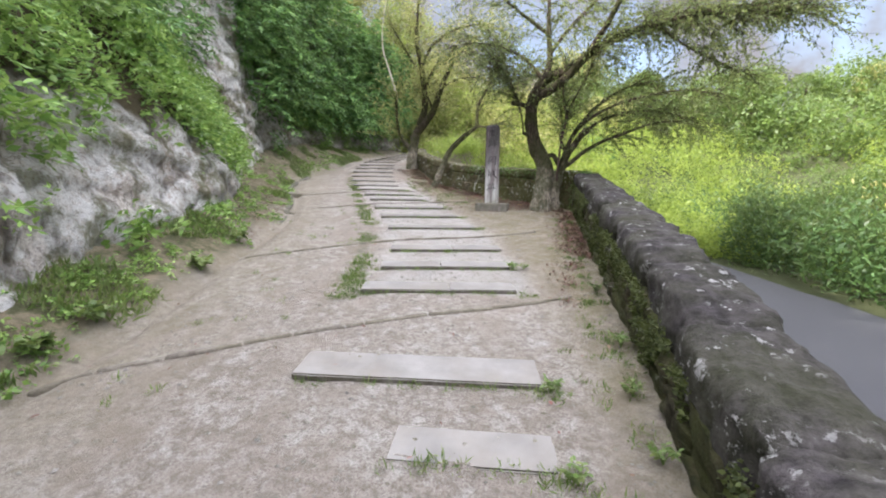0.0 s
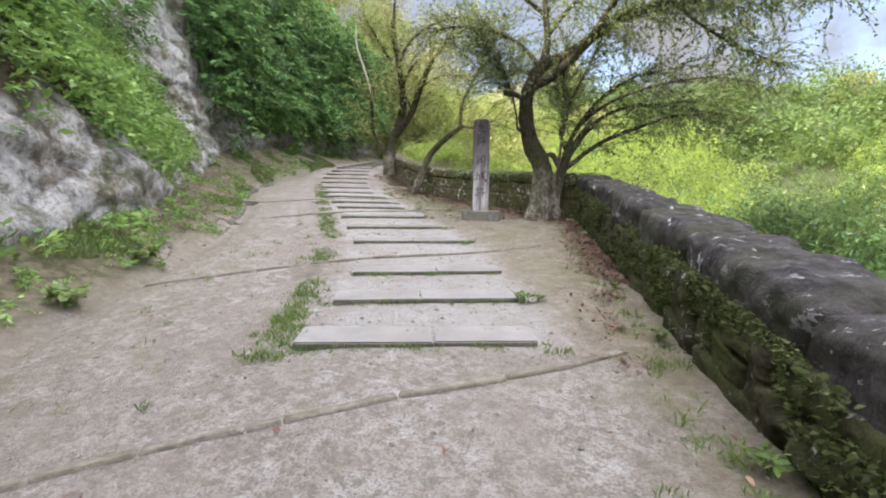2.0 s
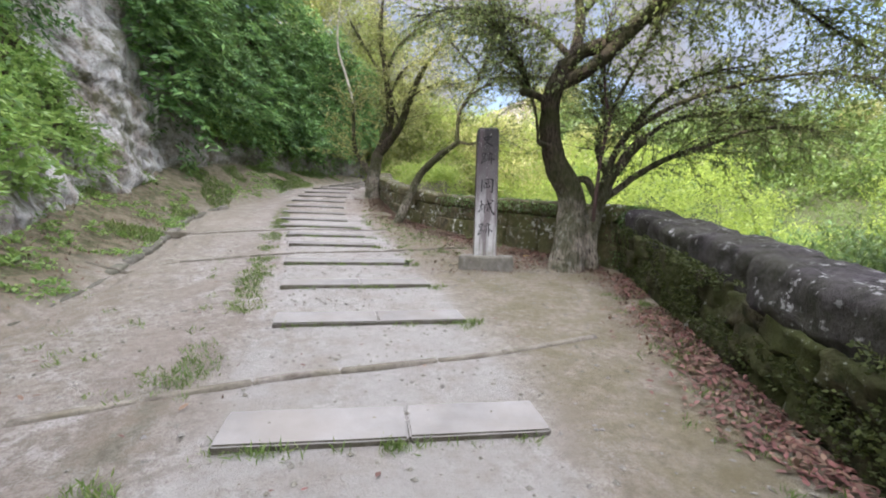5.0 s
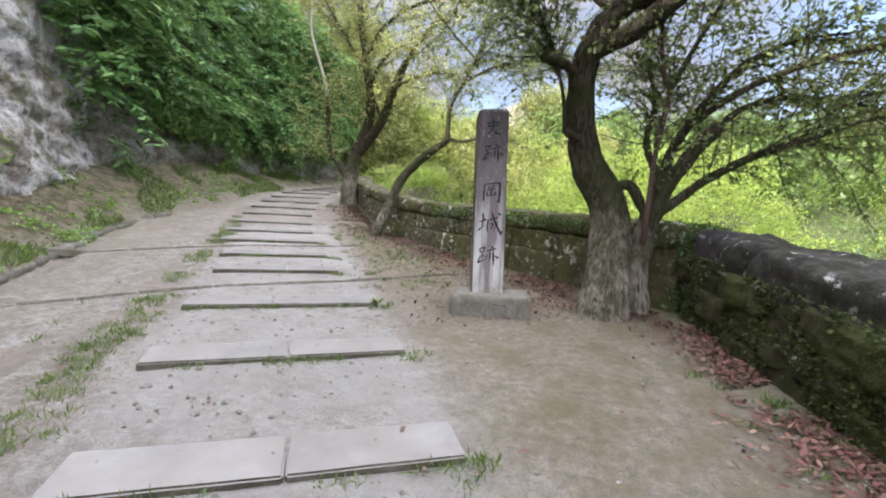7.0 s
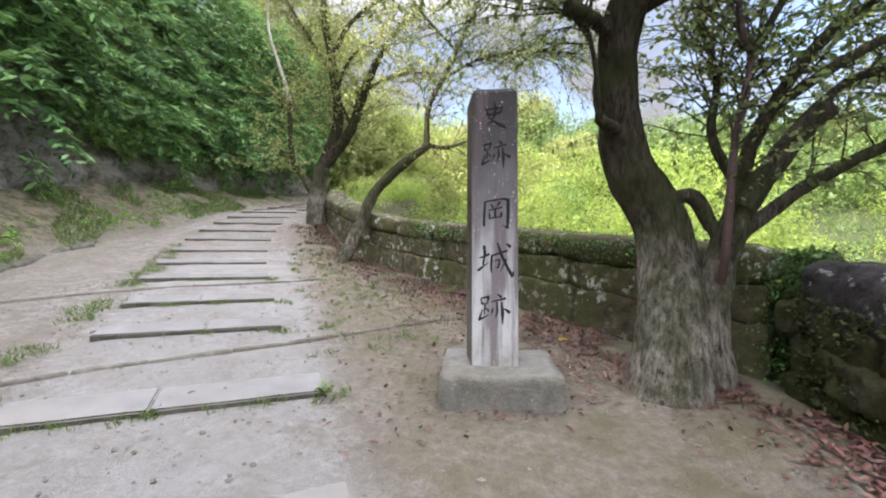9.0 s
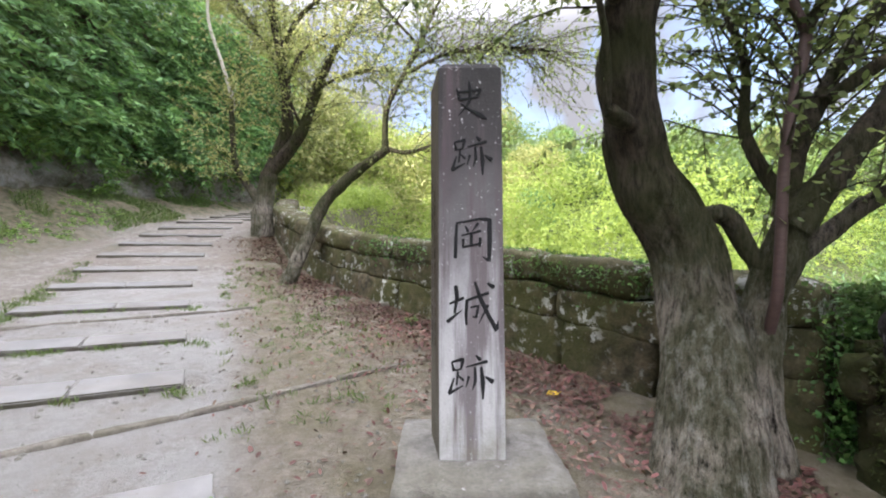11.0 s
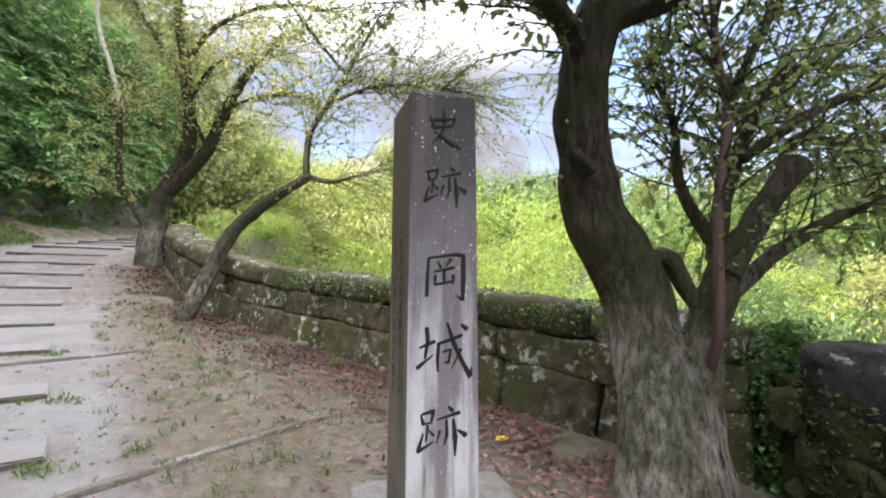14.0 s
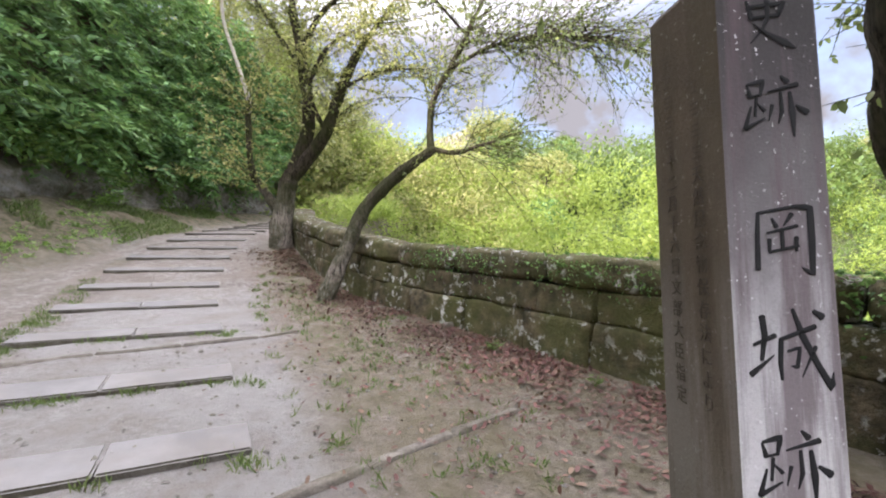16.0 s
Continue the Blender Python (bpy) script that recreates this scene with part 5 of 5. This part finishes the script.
def valley_growth():
    rng = np.random.default_rng(9)

    def spread(n, near, far_, a0, a1):
        r, a = np.sqrt(rng.uniform(near ** 2, far_ ** 2, n)), np.radians(rng.uniform(a0, a1, n))
        return 2 + r * np.cos(a), 1 + r * np.sin(a)

    def put(n, near, far_, a0, a1, size, lift, gap=0.6):
        x, y = spread(n, near, far_, a0, a1)
        ok = (outside(x, y) > gap) & ~((x > 3) & (x < 11.5) & (y < 4.2))
        x, y = x[ok], y[ok]
        z = height(x, y)
        r = rng.uniform(size * 0.6, size * 1.3, len(x))
        return np.stack([x, y, z + r * lift], 1), [(q, q, q * rng.uniform(0.7, 1.1)) for q in r]

    c, r = put(190, 5, 32, -35, 150, 1.1, 0.8)
    stuff("dark_bushes", clumps(c, r, 400, 0.15, rng, 0.3, 0.5), FAR_LEAF, "darker green bushes among the sunlit scrub", "bushes")
    c, r = put(360, 4, 17, -20, 150, 0.9, 0.6)
    stuff("valley_scrub", clumps(c, r, 600, 0.145, rng, 0.5, 0.38), VALLEY_LEAF, "bright sunlit yellow-green scrub below the parapet", "scrub")
    c, r = put(230, 16, 42, -45, 150, 1.4, 0.4)
    c2, r2 = put(130, 9, 24, -55, 40, 1.2, 0.5)
    c, r = np.concatenate([c, c2]), r + r2
    stuff("hillside_scrub", clumps(c, r, 300, 0.24, rng, 0.4, 0.32), VALLEY_LEAF, "sunlit yellow-green thicket on the valley side", "scrub")
    c, r = put(180, 34, 68, -60, 150, 2.9, 0.9)
    stuff("far_woods", clumps(c, r, 115, 0.42, rng, 0.3, 0.5), FAR_LEAF, "broadleaved woods on the far hillside", "woods")
    c, r = put(170, 29, 54, -25, 105, 1.9, 0.5)
    stuff("hillside_thicket", clumps(c, r, 120, 0.3, rng, 0.3, 0.42), FAR_LEAF, "mid-green thicket between the trees on the far slope", "scrub")
    # the wooded slope above the upper path, and a tall sunlit thicket beyond the parapet
    n = 580
    a, up = np.radians(rng.uniform(-38, 12, n)), rng.uniform(0.05, 1, n) ** 0.8
    top = np.interp(np.degrees(a), [-38, -30, -22, -16, -12, -6, 0, 6, 12], [24, 24, 19, 14.5, 12, 11, 10, 8, 6.5])
    d = 24 + 10 * up + rng.uniform(-1.5, 1.5, n)
    c = np.stack([d * np.sin(a), d * np.cos(a) - 2, top * up * d / 30], 1)
    half = rng.random(n) < 0.6
    rad = [(q, q, q * 0.8) for q in rng.uniform(0.8, 1.9, n)]
    stuff("slope_trees", clumps(c[half], [r for r, k in zip(rad, half) if k], 120, 0.27, rng, 0.2, 0.42), GOLD_LEAF, "yellow-green trees on the steep slope above the path", "trees")
    stuff("slope_thicket", clumps(c[~half], [r for r, k in zip(rad, half) if not k], 120, 0.25, rng, 0.2, 0.42), VALLEY_LEAF, "bright green thicket on the steep slope above the path", "trees")
    n = 90
    a, up = np.radians(rng.uniform(-2, 38, n)), rng.uniform(0, 1, n)
    d = rng.uniform(13, 19, n)
    top = np.interp(np.degrees(a), [-2, 4, 9, 14, 22, 30, 38], [3.6, 4.2, 3.4, 5.6, 4.6, 5.4, 3.0])
    c = np.stack([d * np.sin(a), d * np.cos(a) - 2, -2.5 + (top + 2.5) * up * d / 16], 1)
    stuff("tall_thicket", clumps(c, [(q, q, q * 0.85) for q in rng.uniform(0.7, 1.4, n)], 330, 0.17, rng, 0.3, 0.42), VALLEY_LEAF, "tall sunlit green thicket beyond the parapet", "bushes")
    q = rng.uniform(13.0, 28, 190)
    x, y = from_path(q, rng.uniform(2.3, 7, 190))
    c = np.stack([x, y, height(x, y) + 0.4], 1)
    x, y = rng.uniform(-5.3, -2.5, 80), rng.uniform(12.9, 22, 80)
    c = np.concatenate([c, np.stack([x, y, height(x, y) + 0.45], 1)])
    stuff("verge_bushes", clumps(c, [(0.8, 0.8, 0.7)] * 270, 310, 0.16, rng, 0.4, 0.45), VALLEY_LEAF, "bright green bushes beside the upper path", "bushes")
    # dark bamboo grass along the far side of the road, and dry stems above it
    n = 150
    y = rng.uniform(-10, 7, n)
    x = np.interp(y, [-9, -1, 4, 6], [9.3, 9.1, 8.2, 8.0]) + rng.uniform(0, 3.8, n)
    c = np.stack([x, y, height(x, y) + 1.1], 1)
    stuff("bamboo_grass", clumps(c, [(0.8, 0.8, 1.5)] * n, 260, 0.22, rng, 0.6, 0.25), DARK_LEAF, "dark green bamboo grass along the road", "bamboo")
    c, r = put(90, 14, 30, -30, 30, 1.3, 0.9)
    stuff("dry_bamboo", clumps(c, [(q[0], q[1], q[2] * 1.6) for q in r], 60, 0.3, rng, 0.9, 0.2), TAN_LEAF, "pale yellowing bamboo thicket on the slope", "bamboo")


valley_growth()


def broadleaf_tree(seed, height_, spread, leaf, leaf_mat, label):
    """A rounded woodland tree at the origin: trunk, limbs and a crown of separate boughs."""
    rng, npr = random.Random(seed), np.random.default_rng(seed)
    top = empty("woodland_tree", pose(0, 0, 0), label, "tree", "trees on the hillside")
    limbs = [([(0, 0, -0.6), (0.05, 0, height_ * 0.2), (0.1, 0.05, height_ * 0.5), (0, 0, height_ * 0.85)], [0.2, 0.15, 0.11, 0.03])]
    centres, radii = [], []
    for i in range(26):
        a, up = i * 2.4 + rng.uniform(-0.4, 0.4), (i + 0.5) / 26
        out = spread * math.sqrt(max(0.05, 1 - (1.6 * up - 0.6) ** 2)) * rng.uniform(0.6, 1.0)
        c = (out * math.cos(a), out * math.sin(a), height_ * (0.28 + 0.68 * up) + rng.uniform(-0.2, 0.2))
        centres.append(c)
        q = spread * rng.uniform(0.24, 0.42)
        radii.append((q, q, q * 0.62))
        if i % 3 == 0:
            s = height_ * 0.22 + c[2] * 0.35
            limbs.append(([(0.06, 0, s), (c[0] * 0.5, c[1] * 0.5, (s + c[2]) / 2), c], [0.06, 0.04, 0.015]))
    v, f = join([tube(p, r, 2, 7, 0.05) for p, r in limbs])
    me = mesh_of("trunk", v, f, BARK, True)
    me.attributes.new("low", "FLOAT", "POINT")
    part("trunk", me, top)
    crown = quads_mesh("crown", clumps(centres, radii, 260 * (0.3 / leaf) ** 2, leaf, npr, 0.2, 0.5), leaf_mat)
    tagged(part("crown", crown, top), kind="stuff")
    return top


def hillside_trees():
    kinds = [broadleaf_tree(61, 6.0, 2.6, 0.21, FAR_LEAF, "round mid-green broadleaved tree on the sunlit hillside"),
             broadleaf_tree(62, 4.6, 2.2, 0.2, VALLEY_LEAF, "bright yellow-green young tree on the sunlit hillside"),
             broadleaf_tree(63, 5.4, 2.3, 0.21, BUSH_LEAF, "dark green broadleaved tree in the hillside thicket"),
             broadleaf_tree(64, 5.0, 2.4, 0.21, GOLD_LEAF, "yellowing broadleaved tree on the sunlit hillside")]
    rng = random.Random(70)
    spots = []
    tries = 0
    while len(spots) < 50 and tries < 6000:
        tries += 1
        r, a = math.sqrt(rng.uniform(17 ** 2, 58 ** 2)), radians(rng.uniform(-48, 112))
        x, y = 2 + r * math.cos(a), 1 + r * math.sin(a)
        if float(outside(np.array([x]), np.array([y]))[0]) > 3 and not (x < 11 and y < 6) and all(math.dist((x, y), q) > 2.6 for q in spots):
            spots.append((x, y))
    for i, (x, y) in enumerate(spots):
        kind = i if i < 4 else rng.choices(range(4), (5, 3, 3, 2))[0]
        far = math.dist((x, y), (2, 1))
        grow = rng.uniform(0.65, 1.05) * (1.0 if far > 26 else 0.75)
        m = pose(x, y, hgt(x, y) - 0.1, rng.uniform(-4, 4), rng.uniform(-4, 4), rng.uniform(0, 360)) @ Matrix.Diagonal((grow, grow, grow * rng.uniform(0.85, 1.15), 1))
        if i < 4:
            kinds[i].matrix_world = m
        else:
            copy_thing(kinds[kind], pose(0, 0, 0)).matrix_world = m


hillside_trees()


def low_growth():
    rng = np.random.default_rng(3)
    # grass and herbs on the bank between gutter and cliff
    n = 56000
    s = rng.uniform(-11, 20, n)
    d = rng.uniform(0.35, 2.6, n) ** 1.0
    l = np.interp(s, *GUTTER_L) - d
    x, y = from_path(s, l)
    patch = np.array([noise.noise((a * 0.7, b * 0.7, 2)) for a, b in zip(x, y)])
    ok = patch > np.interp(s, [-10, -5, 0, 4, 20], [-0.05, 0.0, 0.12, 0.2, 0.0])
    x, y = x[ok], y[ok]
    at = np.stack([x, y, height(x, y)], 1)
    lean = np.tile(np.array((0.1, 0, 1.0)), (len(x), 1)) + rng.normal(0, 0.45, (len(x), 3))
    stuff("bank_grass", blades(at, lean, rng.uniform(0.05, 0.17, len(x)), rng, 0.2), GRASS, "short grass and herbs on the bank under the cliff", "grass")
    n = 900
    s = rng.uniform(-11, 14, n)
    x, y = from_path(s, np.interp(s, *GUTTER_L) - rng.uniform(0.3, 2.6, n))
    ok = np.array([noise.noise((a * 0.9, b * 0.9, 4)) for a, b in zip(x, y)]) > 0.0
    x, y = x[ok], y[ok]
    at = np.repeat(np.stack([x, y, height(x, y)], 1), 7, 0) + rng.normal(0, 0.05, (7 * len(x), 3)) * np.array((1, 1, 0.2))
    lean = rng.normal(0, 0.6, (len(at), 3)) + np.array((0, 0, 0.7))
    stuff("bank_herbs", fronds(at, lean, rng.uniform(0.08, 0.22, len(at)), rng, 3, 0.5), FERN_LEAF, "fresh green herbs growing on the bank", "herbs")
    # tufts along the slabs' fronts, the left verge of the steps and the parapets' foot
    pts = []
    for s0, l0, l1, _ in STEPS[:11]:
        for _ in range(int(13 * (l1 - l0))):
            if noise.noise((s0 * 3.1, rng.random() * 3, 1)) > -0.15:
                pts.append(from_path(s0 - rng.uniform(0.0, 0.06), rng.uniform(l0, l1 + 0.15)))
        if rng.random() < 0.7:
            pts += [from_path(s0 - rng.uniform(0, 0.2), l1 + rng.uniform(-0.1, 0.2)) for _ in range(5)]
    for _ in range(560):
        q = -6 + 15 * rng.random() ** 1.5
        if noise.noise((q * 1.1, 0, 5)) > -0.1:
            pts.append(from_path(q, -1.38 + rng.normal(0, 0.1)))
    for _ in range(120):
        pts.append((2.3 - abs(rng.normal(0, 0.2)), rng.uniform(-11, -1)))
    for _ in range(200):
        pts.append(from_path(rng.uniform(2, 9), rng.uniform(0.9, 2.6)))
    for _ in range(28):
        pts.append(from_path(rng.uniform(-8, 2), rng.uniform(-3.3, -1.6)))
    at, lean = [], []
    for px_, py_ in pts:
        k = rng.integers(14, 34)
        q = np.stack([px_ + rng.normal(0, 0.035, k), py_ + rng.normal(0, 0.035, k)], 1)
        at.append(q), lean.append(rng.normal(0, 0.5, (k, 3)) + np.array((0, 0, 0.9)))
    q = np.concatenate(at)
    at = np.column_stack([q, height(q[:, 0], q[:, 1]) - 0.005])
    stuff("grass_tufts", blades(at, np.concatenate(lean), rng.uniform(0.025, 0.085, len(at)), rng, 0.13), GRASS, "small grass tufts growing between the slabs", "grass")
    # fallen leaves gathered at the parapets' foot
    n = 19000
    u = rng.uniform(0, 1, n)
    y1 = rng.uniform(-10, 0.3, n)
    x1 = 2.4 - np.abs(rng.normal(0, 0.26, n))
    k = rng.uniform(0, RUN_LEN[-2], n)
    p = np.array([run_at(v) for v in k])
    off = 0.36 + np.abs(rng.normal(0, 0.5, n))
    x2, y2 = p[:, 0] - off * 0.74, p[:, 1] - off * 0.67
    x = np.where(u < 0.42, x1, x2)
    y = np.where(u < 0.42, y1, y2)
    thin = np.array([noise.noise((a * 1.5, b * 1.5, 11)) for a, b in zip(x, y)]) > np.interp(y, [-10, -7, -4, 6], [0.9, 0.25, -0.28, -0.28])
    x, y = x[thin], y[thin]
    xs, ys = rng.uniform(-3.5, 2.3, 260), rng.uniform(-10, 5.5, 260)
    x, y = np.concatenate([x, xs]), np.concatenate([y, ys])
    ok = outside(x, y) < -0.6
    x, y = x[ok], y[ok]
    sc, lc = rng.uniform(0.5, 8.5, 4600), 3.6 - np.abs(rng.normal(0, 1.1, 4600))
    xc, yc = from_path(sc, lc)
    okc = (outside(xc, yc) < -0.65) & (lc > 0.9)
    x, y = np.concatenate([x, xc[okc]]), np.concatenate([y, yc[okc]])
    sb = rng.uniform(-2, 9, 2600)
    xb, yb = from_path(sb, np.interp(sb, *GUTTER_L) - rng.uniform(0.4, 2.2, 2600))
    x, y = np.concatenate([x, xb]), np.concatenate([y, yb])
    at = np.stack([x, y, height(x, y) + rng.uniform(0.014, 0.035, len(x))], 1)
    lean = rng.normal(0, 1, (len(x), 3)) * np.array((1, 1, 0.12))
    stuff("fallen_leaves", blades(at, lean, rng.uniform(0.03, 0.07, len(x)), rng, 0.48, 0.1, 0.85, oval=True), LITTER, "reddish-brown fallen leaves along the foot of the parapet", "leaves", 6)
    # moss tufts and small creepers over the near parapet's face and in its joints
    n = 26000
    y = rng.uniform(-11.5, 0.1, n)
    u = rng.random(n) ** 0.8
    foot = height(np.full(n, 2.3), y)
    z = foot + u * (np.interp(y, [-14, -9.1, -7.9, -6.5, -4.76, 0.4], [-1.85, -0.86, -0.56, -0.26, 0.02, 0.9]) - 0.24 - foot)
    grown = np.array([noise.noise((b * 1.6, c * 2.2, 21)) + 0.5 * noise.noise((b * 6, c * 6, 5)) for b, c in zip(y, z)]) > np.interp(y, [-11, -6, -2], [0.12, 0.0, -0.1])
    y, z = y[grown], z[grown]
    at = np.stack([2.43 + rng.normal(0, 0.022, len(y)), y, z], 1)
    lean = np.tile(np.array((-0.8, 0.0, 0.1)), (len(y), 1)) + rng.normal(0, 0.6, (len(y), 3))
    stuff("wall_moss", blades(at, lean, rng.uniform(0.015, 0.05, len(y)), rng, 0.6), MOSS, "dark green moss and tiny creepers on the parapet's face", "moss")
    # ivy on the corner post and the end of the wall
    n = 3600
    at = np.stack([2.72 + rng.normal(0, 0.16, n), 0.40 + rng.normal(0, 0.05, n), rng.uniform(-0.2, 0.92, n)], 1)
    # and trailing over the far parapet's coping
    u = np.concatenate([rng.normal(q, 0.28, 260) for q in (0.9, 1.5, 1.9, 2.6, 3.3, 4.4, 5.3)])
    u = np.clip(u, 0.2, 12)
    p = np.array([run_at(v) for v in u])
    drop = np.abs(rng.normal(0, 0.2, len(u))) + 0.01
    over = 0.36 * np.clip(drop / 0.16, 0.25, 1)
    trail = np.stack([p[:, 0] - over * 0.77, p[:, 1] - over * 0.64, p[:, 2] - np.clip(drop - 0.06, 0, 1)], 1)
    at = np.concatenate([at, trail])
    n = len(at)
    stuff("ivy", blades(at, np.tile(np.array((-0.3, -0.8, 0.2)), (n, 1)), rng.uniform(0.03, 0.06, n), rng, 0.7), BUSH_LEAF, "small-leaved ivy covering the corner post and trailing over the coping", "ivy")


low_growth()


def gravel():
    """Small stones and grit strewn over the earth."""
    rng = np.random.default_rng(14)
    n = 12500
    s_, l_ = rng.uniform(-11, 6, n), rng.uniform(-3.3, 3.4, n)
    x, y = from_path(s_, l_)
    ok = outside(x, y) < -0.75
    x, y = x[ok], y[ok]
    z = height(x, y)
    shape = np.array([(1, 0, 0), (0, 1, 0), (-1, 0, 0), (0, -1, 0), (0, 0, 1), (0, 0, -1)], float)
    tri = np.array([(0, 1, 4), (1, 2, 4), (2, 3, 4), (3, 0, 4), (1, 0, 5), (2, 1, 5), (3, 2, 5), (0, 3, 5)])
    r = 0.004 + 0.022 * rng.random(len(x)) ** 4
    v = shape[None] * r[:, None, None] * rng.uniform(0.6, 1.3, (len(x), 6, 3)) * np.array((1, 1, 0.6)) + np.stack([x, y, z + r * 0.2], 1)[:, None]
    f = (tri[None] + 6 * np.arange(len(x))[:, None, None]).reshape(-1, 3)
    return tagged(new("gravel", mesh_of("gravel", v.reshape(-1, 3), f, PLINTH)), "scattered pale grit and small stones on the path", "gravel", kind="stuff")


gravel()


def weed(name, label, seed, stems, tall, leaf, wide, mat):
    """A small rooted plant: thin stems and separate leaves up them."""
    rng, npr = random.Random(seed), np.random.default_rng(seed)
    top = empty(name, pose(0, 0, 0), label, "plant", "weeds along the path")
    tubes, at, lean = [], [], []
    for i in range(stems):
        a = rng.uniform(0, 6.3)
        out, h = rng.uniform(0.25, 0.8) * tall, tall * rng.uniform(0.5, 1.0)
        pts = [(0, 0, -0.01), (out * 0.3 * math.cos(a), out * 0.3 * math.sin(a), h * 0.6), (out * math.cos(a), out * math.sin(a), h)]
        tubes.append((pts, [0.003, 0.0025, 0.0012]))
        for k in range(5):
            u = 0.35 + 0.65 * k / 4
            q = Vector(pts[1]).lerp(Vector(pts[2]), u)
            b = a + rng.uniform(-1.6, 1.6)
            at.append(q), lean.append((math.cos(b), math.sin(b), rng.uniform(-0.2, 0.4)))
    v, f = join([tube(p, r, 2, 4, 0.0) for p, r in tubes])
    part("stems", mesh_of("stems", v, f, mat, True), top)
    me = quads_mesh("leaves", blades(np.array(at), np.array(lean), leaf * npr.uniform(0.6, 1.15, len(at)), npr, wide, 0.12, 0.7, oval=True), mat, 6)
    tagged(part("foliage", me, top), kind="stuff")
    return top


def weed_spots():
    rng = random.Random(33)
    broad = weed("broadleaf_weed", "fresh green broad-leaved weed rooted beside the gutter", 81, 12, 0.22, 0.1, 0.85, GRASS)
    low = weed("low_weed", "low green weed rooted at the edge of a slab", 82, 14, 0.12, 0.05, 0.5, GRASS)
    gutter = [(-3.1, -9.2), (-3.2, -9.6), (-3.25, -8.5), (-3.6, -6.6), (-4.0, -5.2)]
    slabs = [from_path(STEPS[i][0] - 0.04, STEPS[i][2] + d) for i, d in ((0, 0.08), (1, 0.06), (3, 0.04), (3, 0.2), (7, 0.0))]
    wall = [(2.28, -9.6), (2.25, -8.9), (2.3, -8.1), (2.25, -6.6), (2.2, -5.2), (0.35, 2.3), (-0.4, 3.2), (-1.5, 4.3)]
    for thing, spots in ((broad, gutter), (low, slabs + wall)):
        for i, (x, y) in enumerate(spots):
            grow = rng.uniform(0.7, 1.15)
            m = pose(float(x), float(y), hgt(float(x), float(y)), 0, 0, rng.uniform(0, 360)) @ Matrix.Scale(grow, 4)
            (thing if i == 0 else copy_thing(thing, pose(0, 0, 0))).matrix_world = m


def small_things():
    rng = np.random.default_rng(1)
    me = quads_mesh("yellow_leaf", blades(np.array([(0.0, 0.0, 0.0)]), np.array([(1.0, 0.2, 0.0)]), 0.16, rng, 0.75, 0.08, 1.0), YELLOW)
    leaf = new("yellow_leaf", me)
    leaf.matrix_world = pose(0.86, 1.21, hgt(0.86, 1.21) + 0.015, 0, 0, 0)
    tagged(leaf, "single bright yellow fallen leaf lying on the earth", "leaf")
    weed_spots()
    peb = new("pebble", stone("pebble", (0.15, 0.11, 0.09), PLINTH, 7.7, 2.5, 0.012, 4, 6))
    peb.matrix_world = pose(-0.88, 4.17, hgt(-0.88, 4.17) + 0.03, 0, 0, 30)
    tagged(peb, "small pale stone on the ground by the parapet", "stone")


small_things()
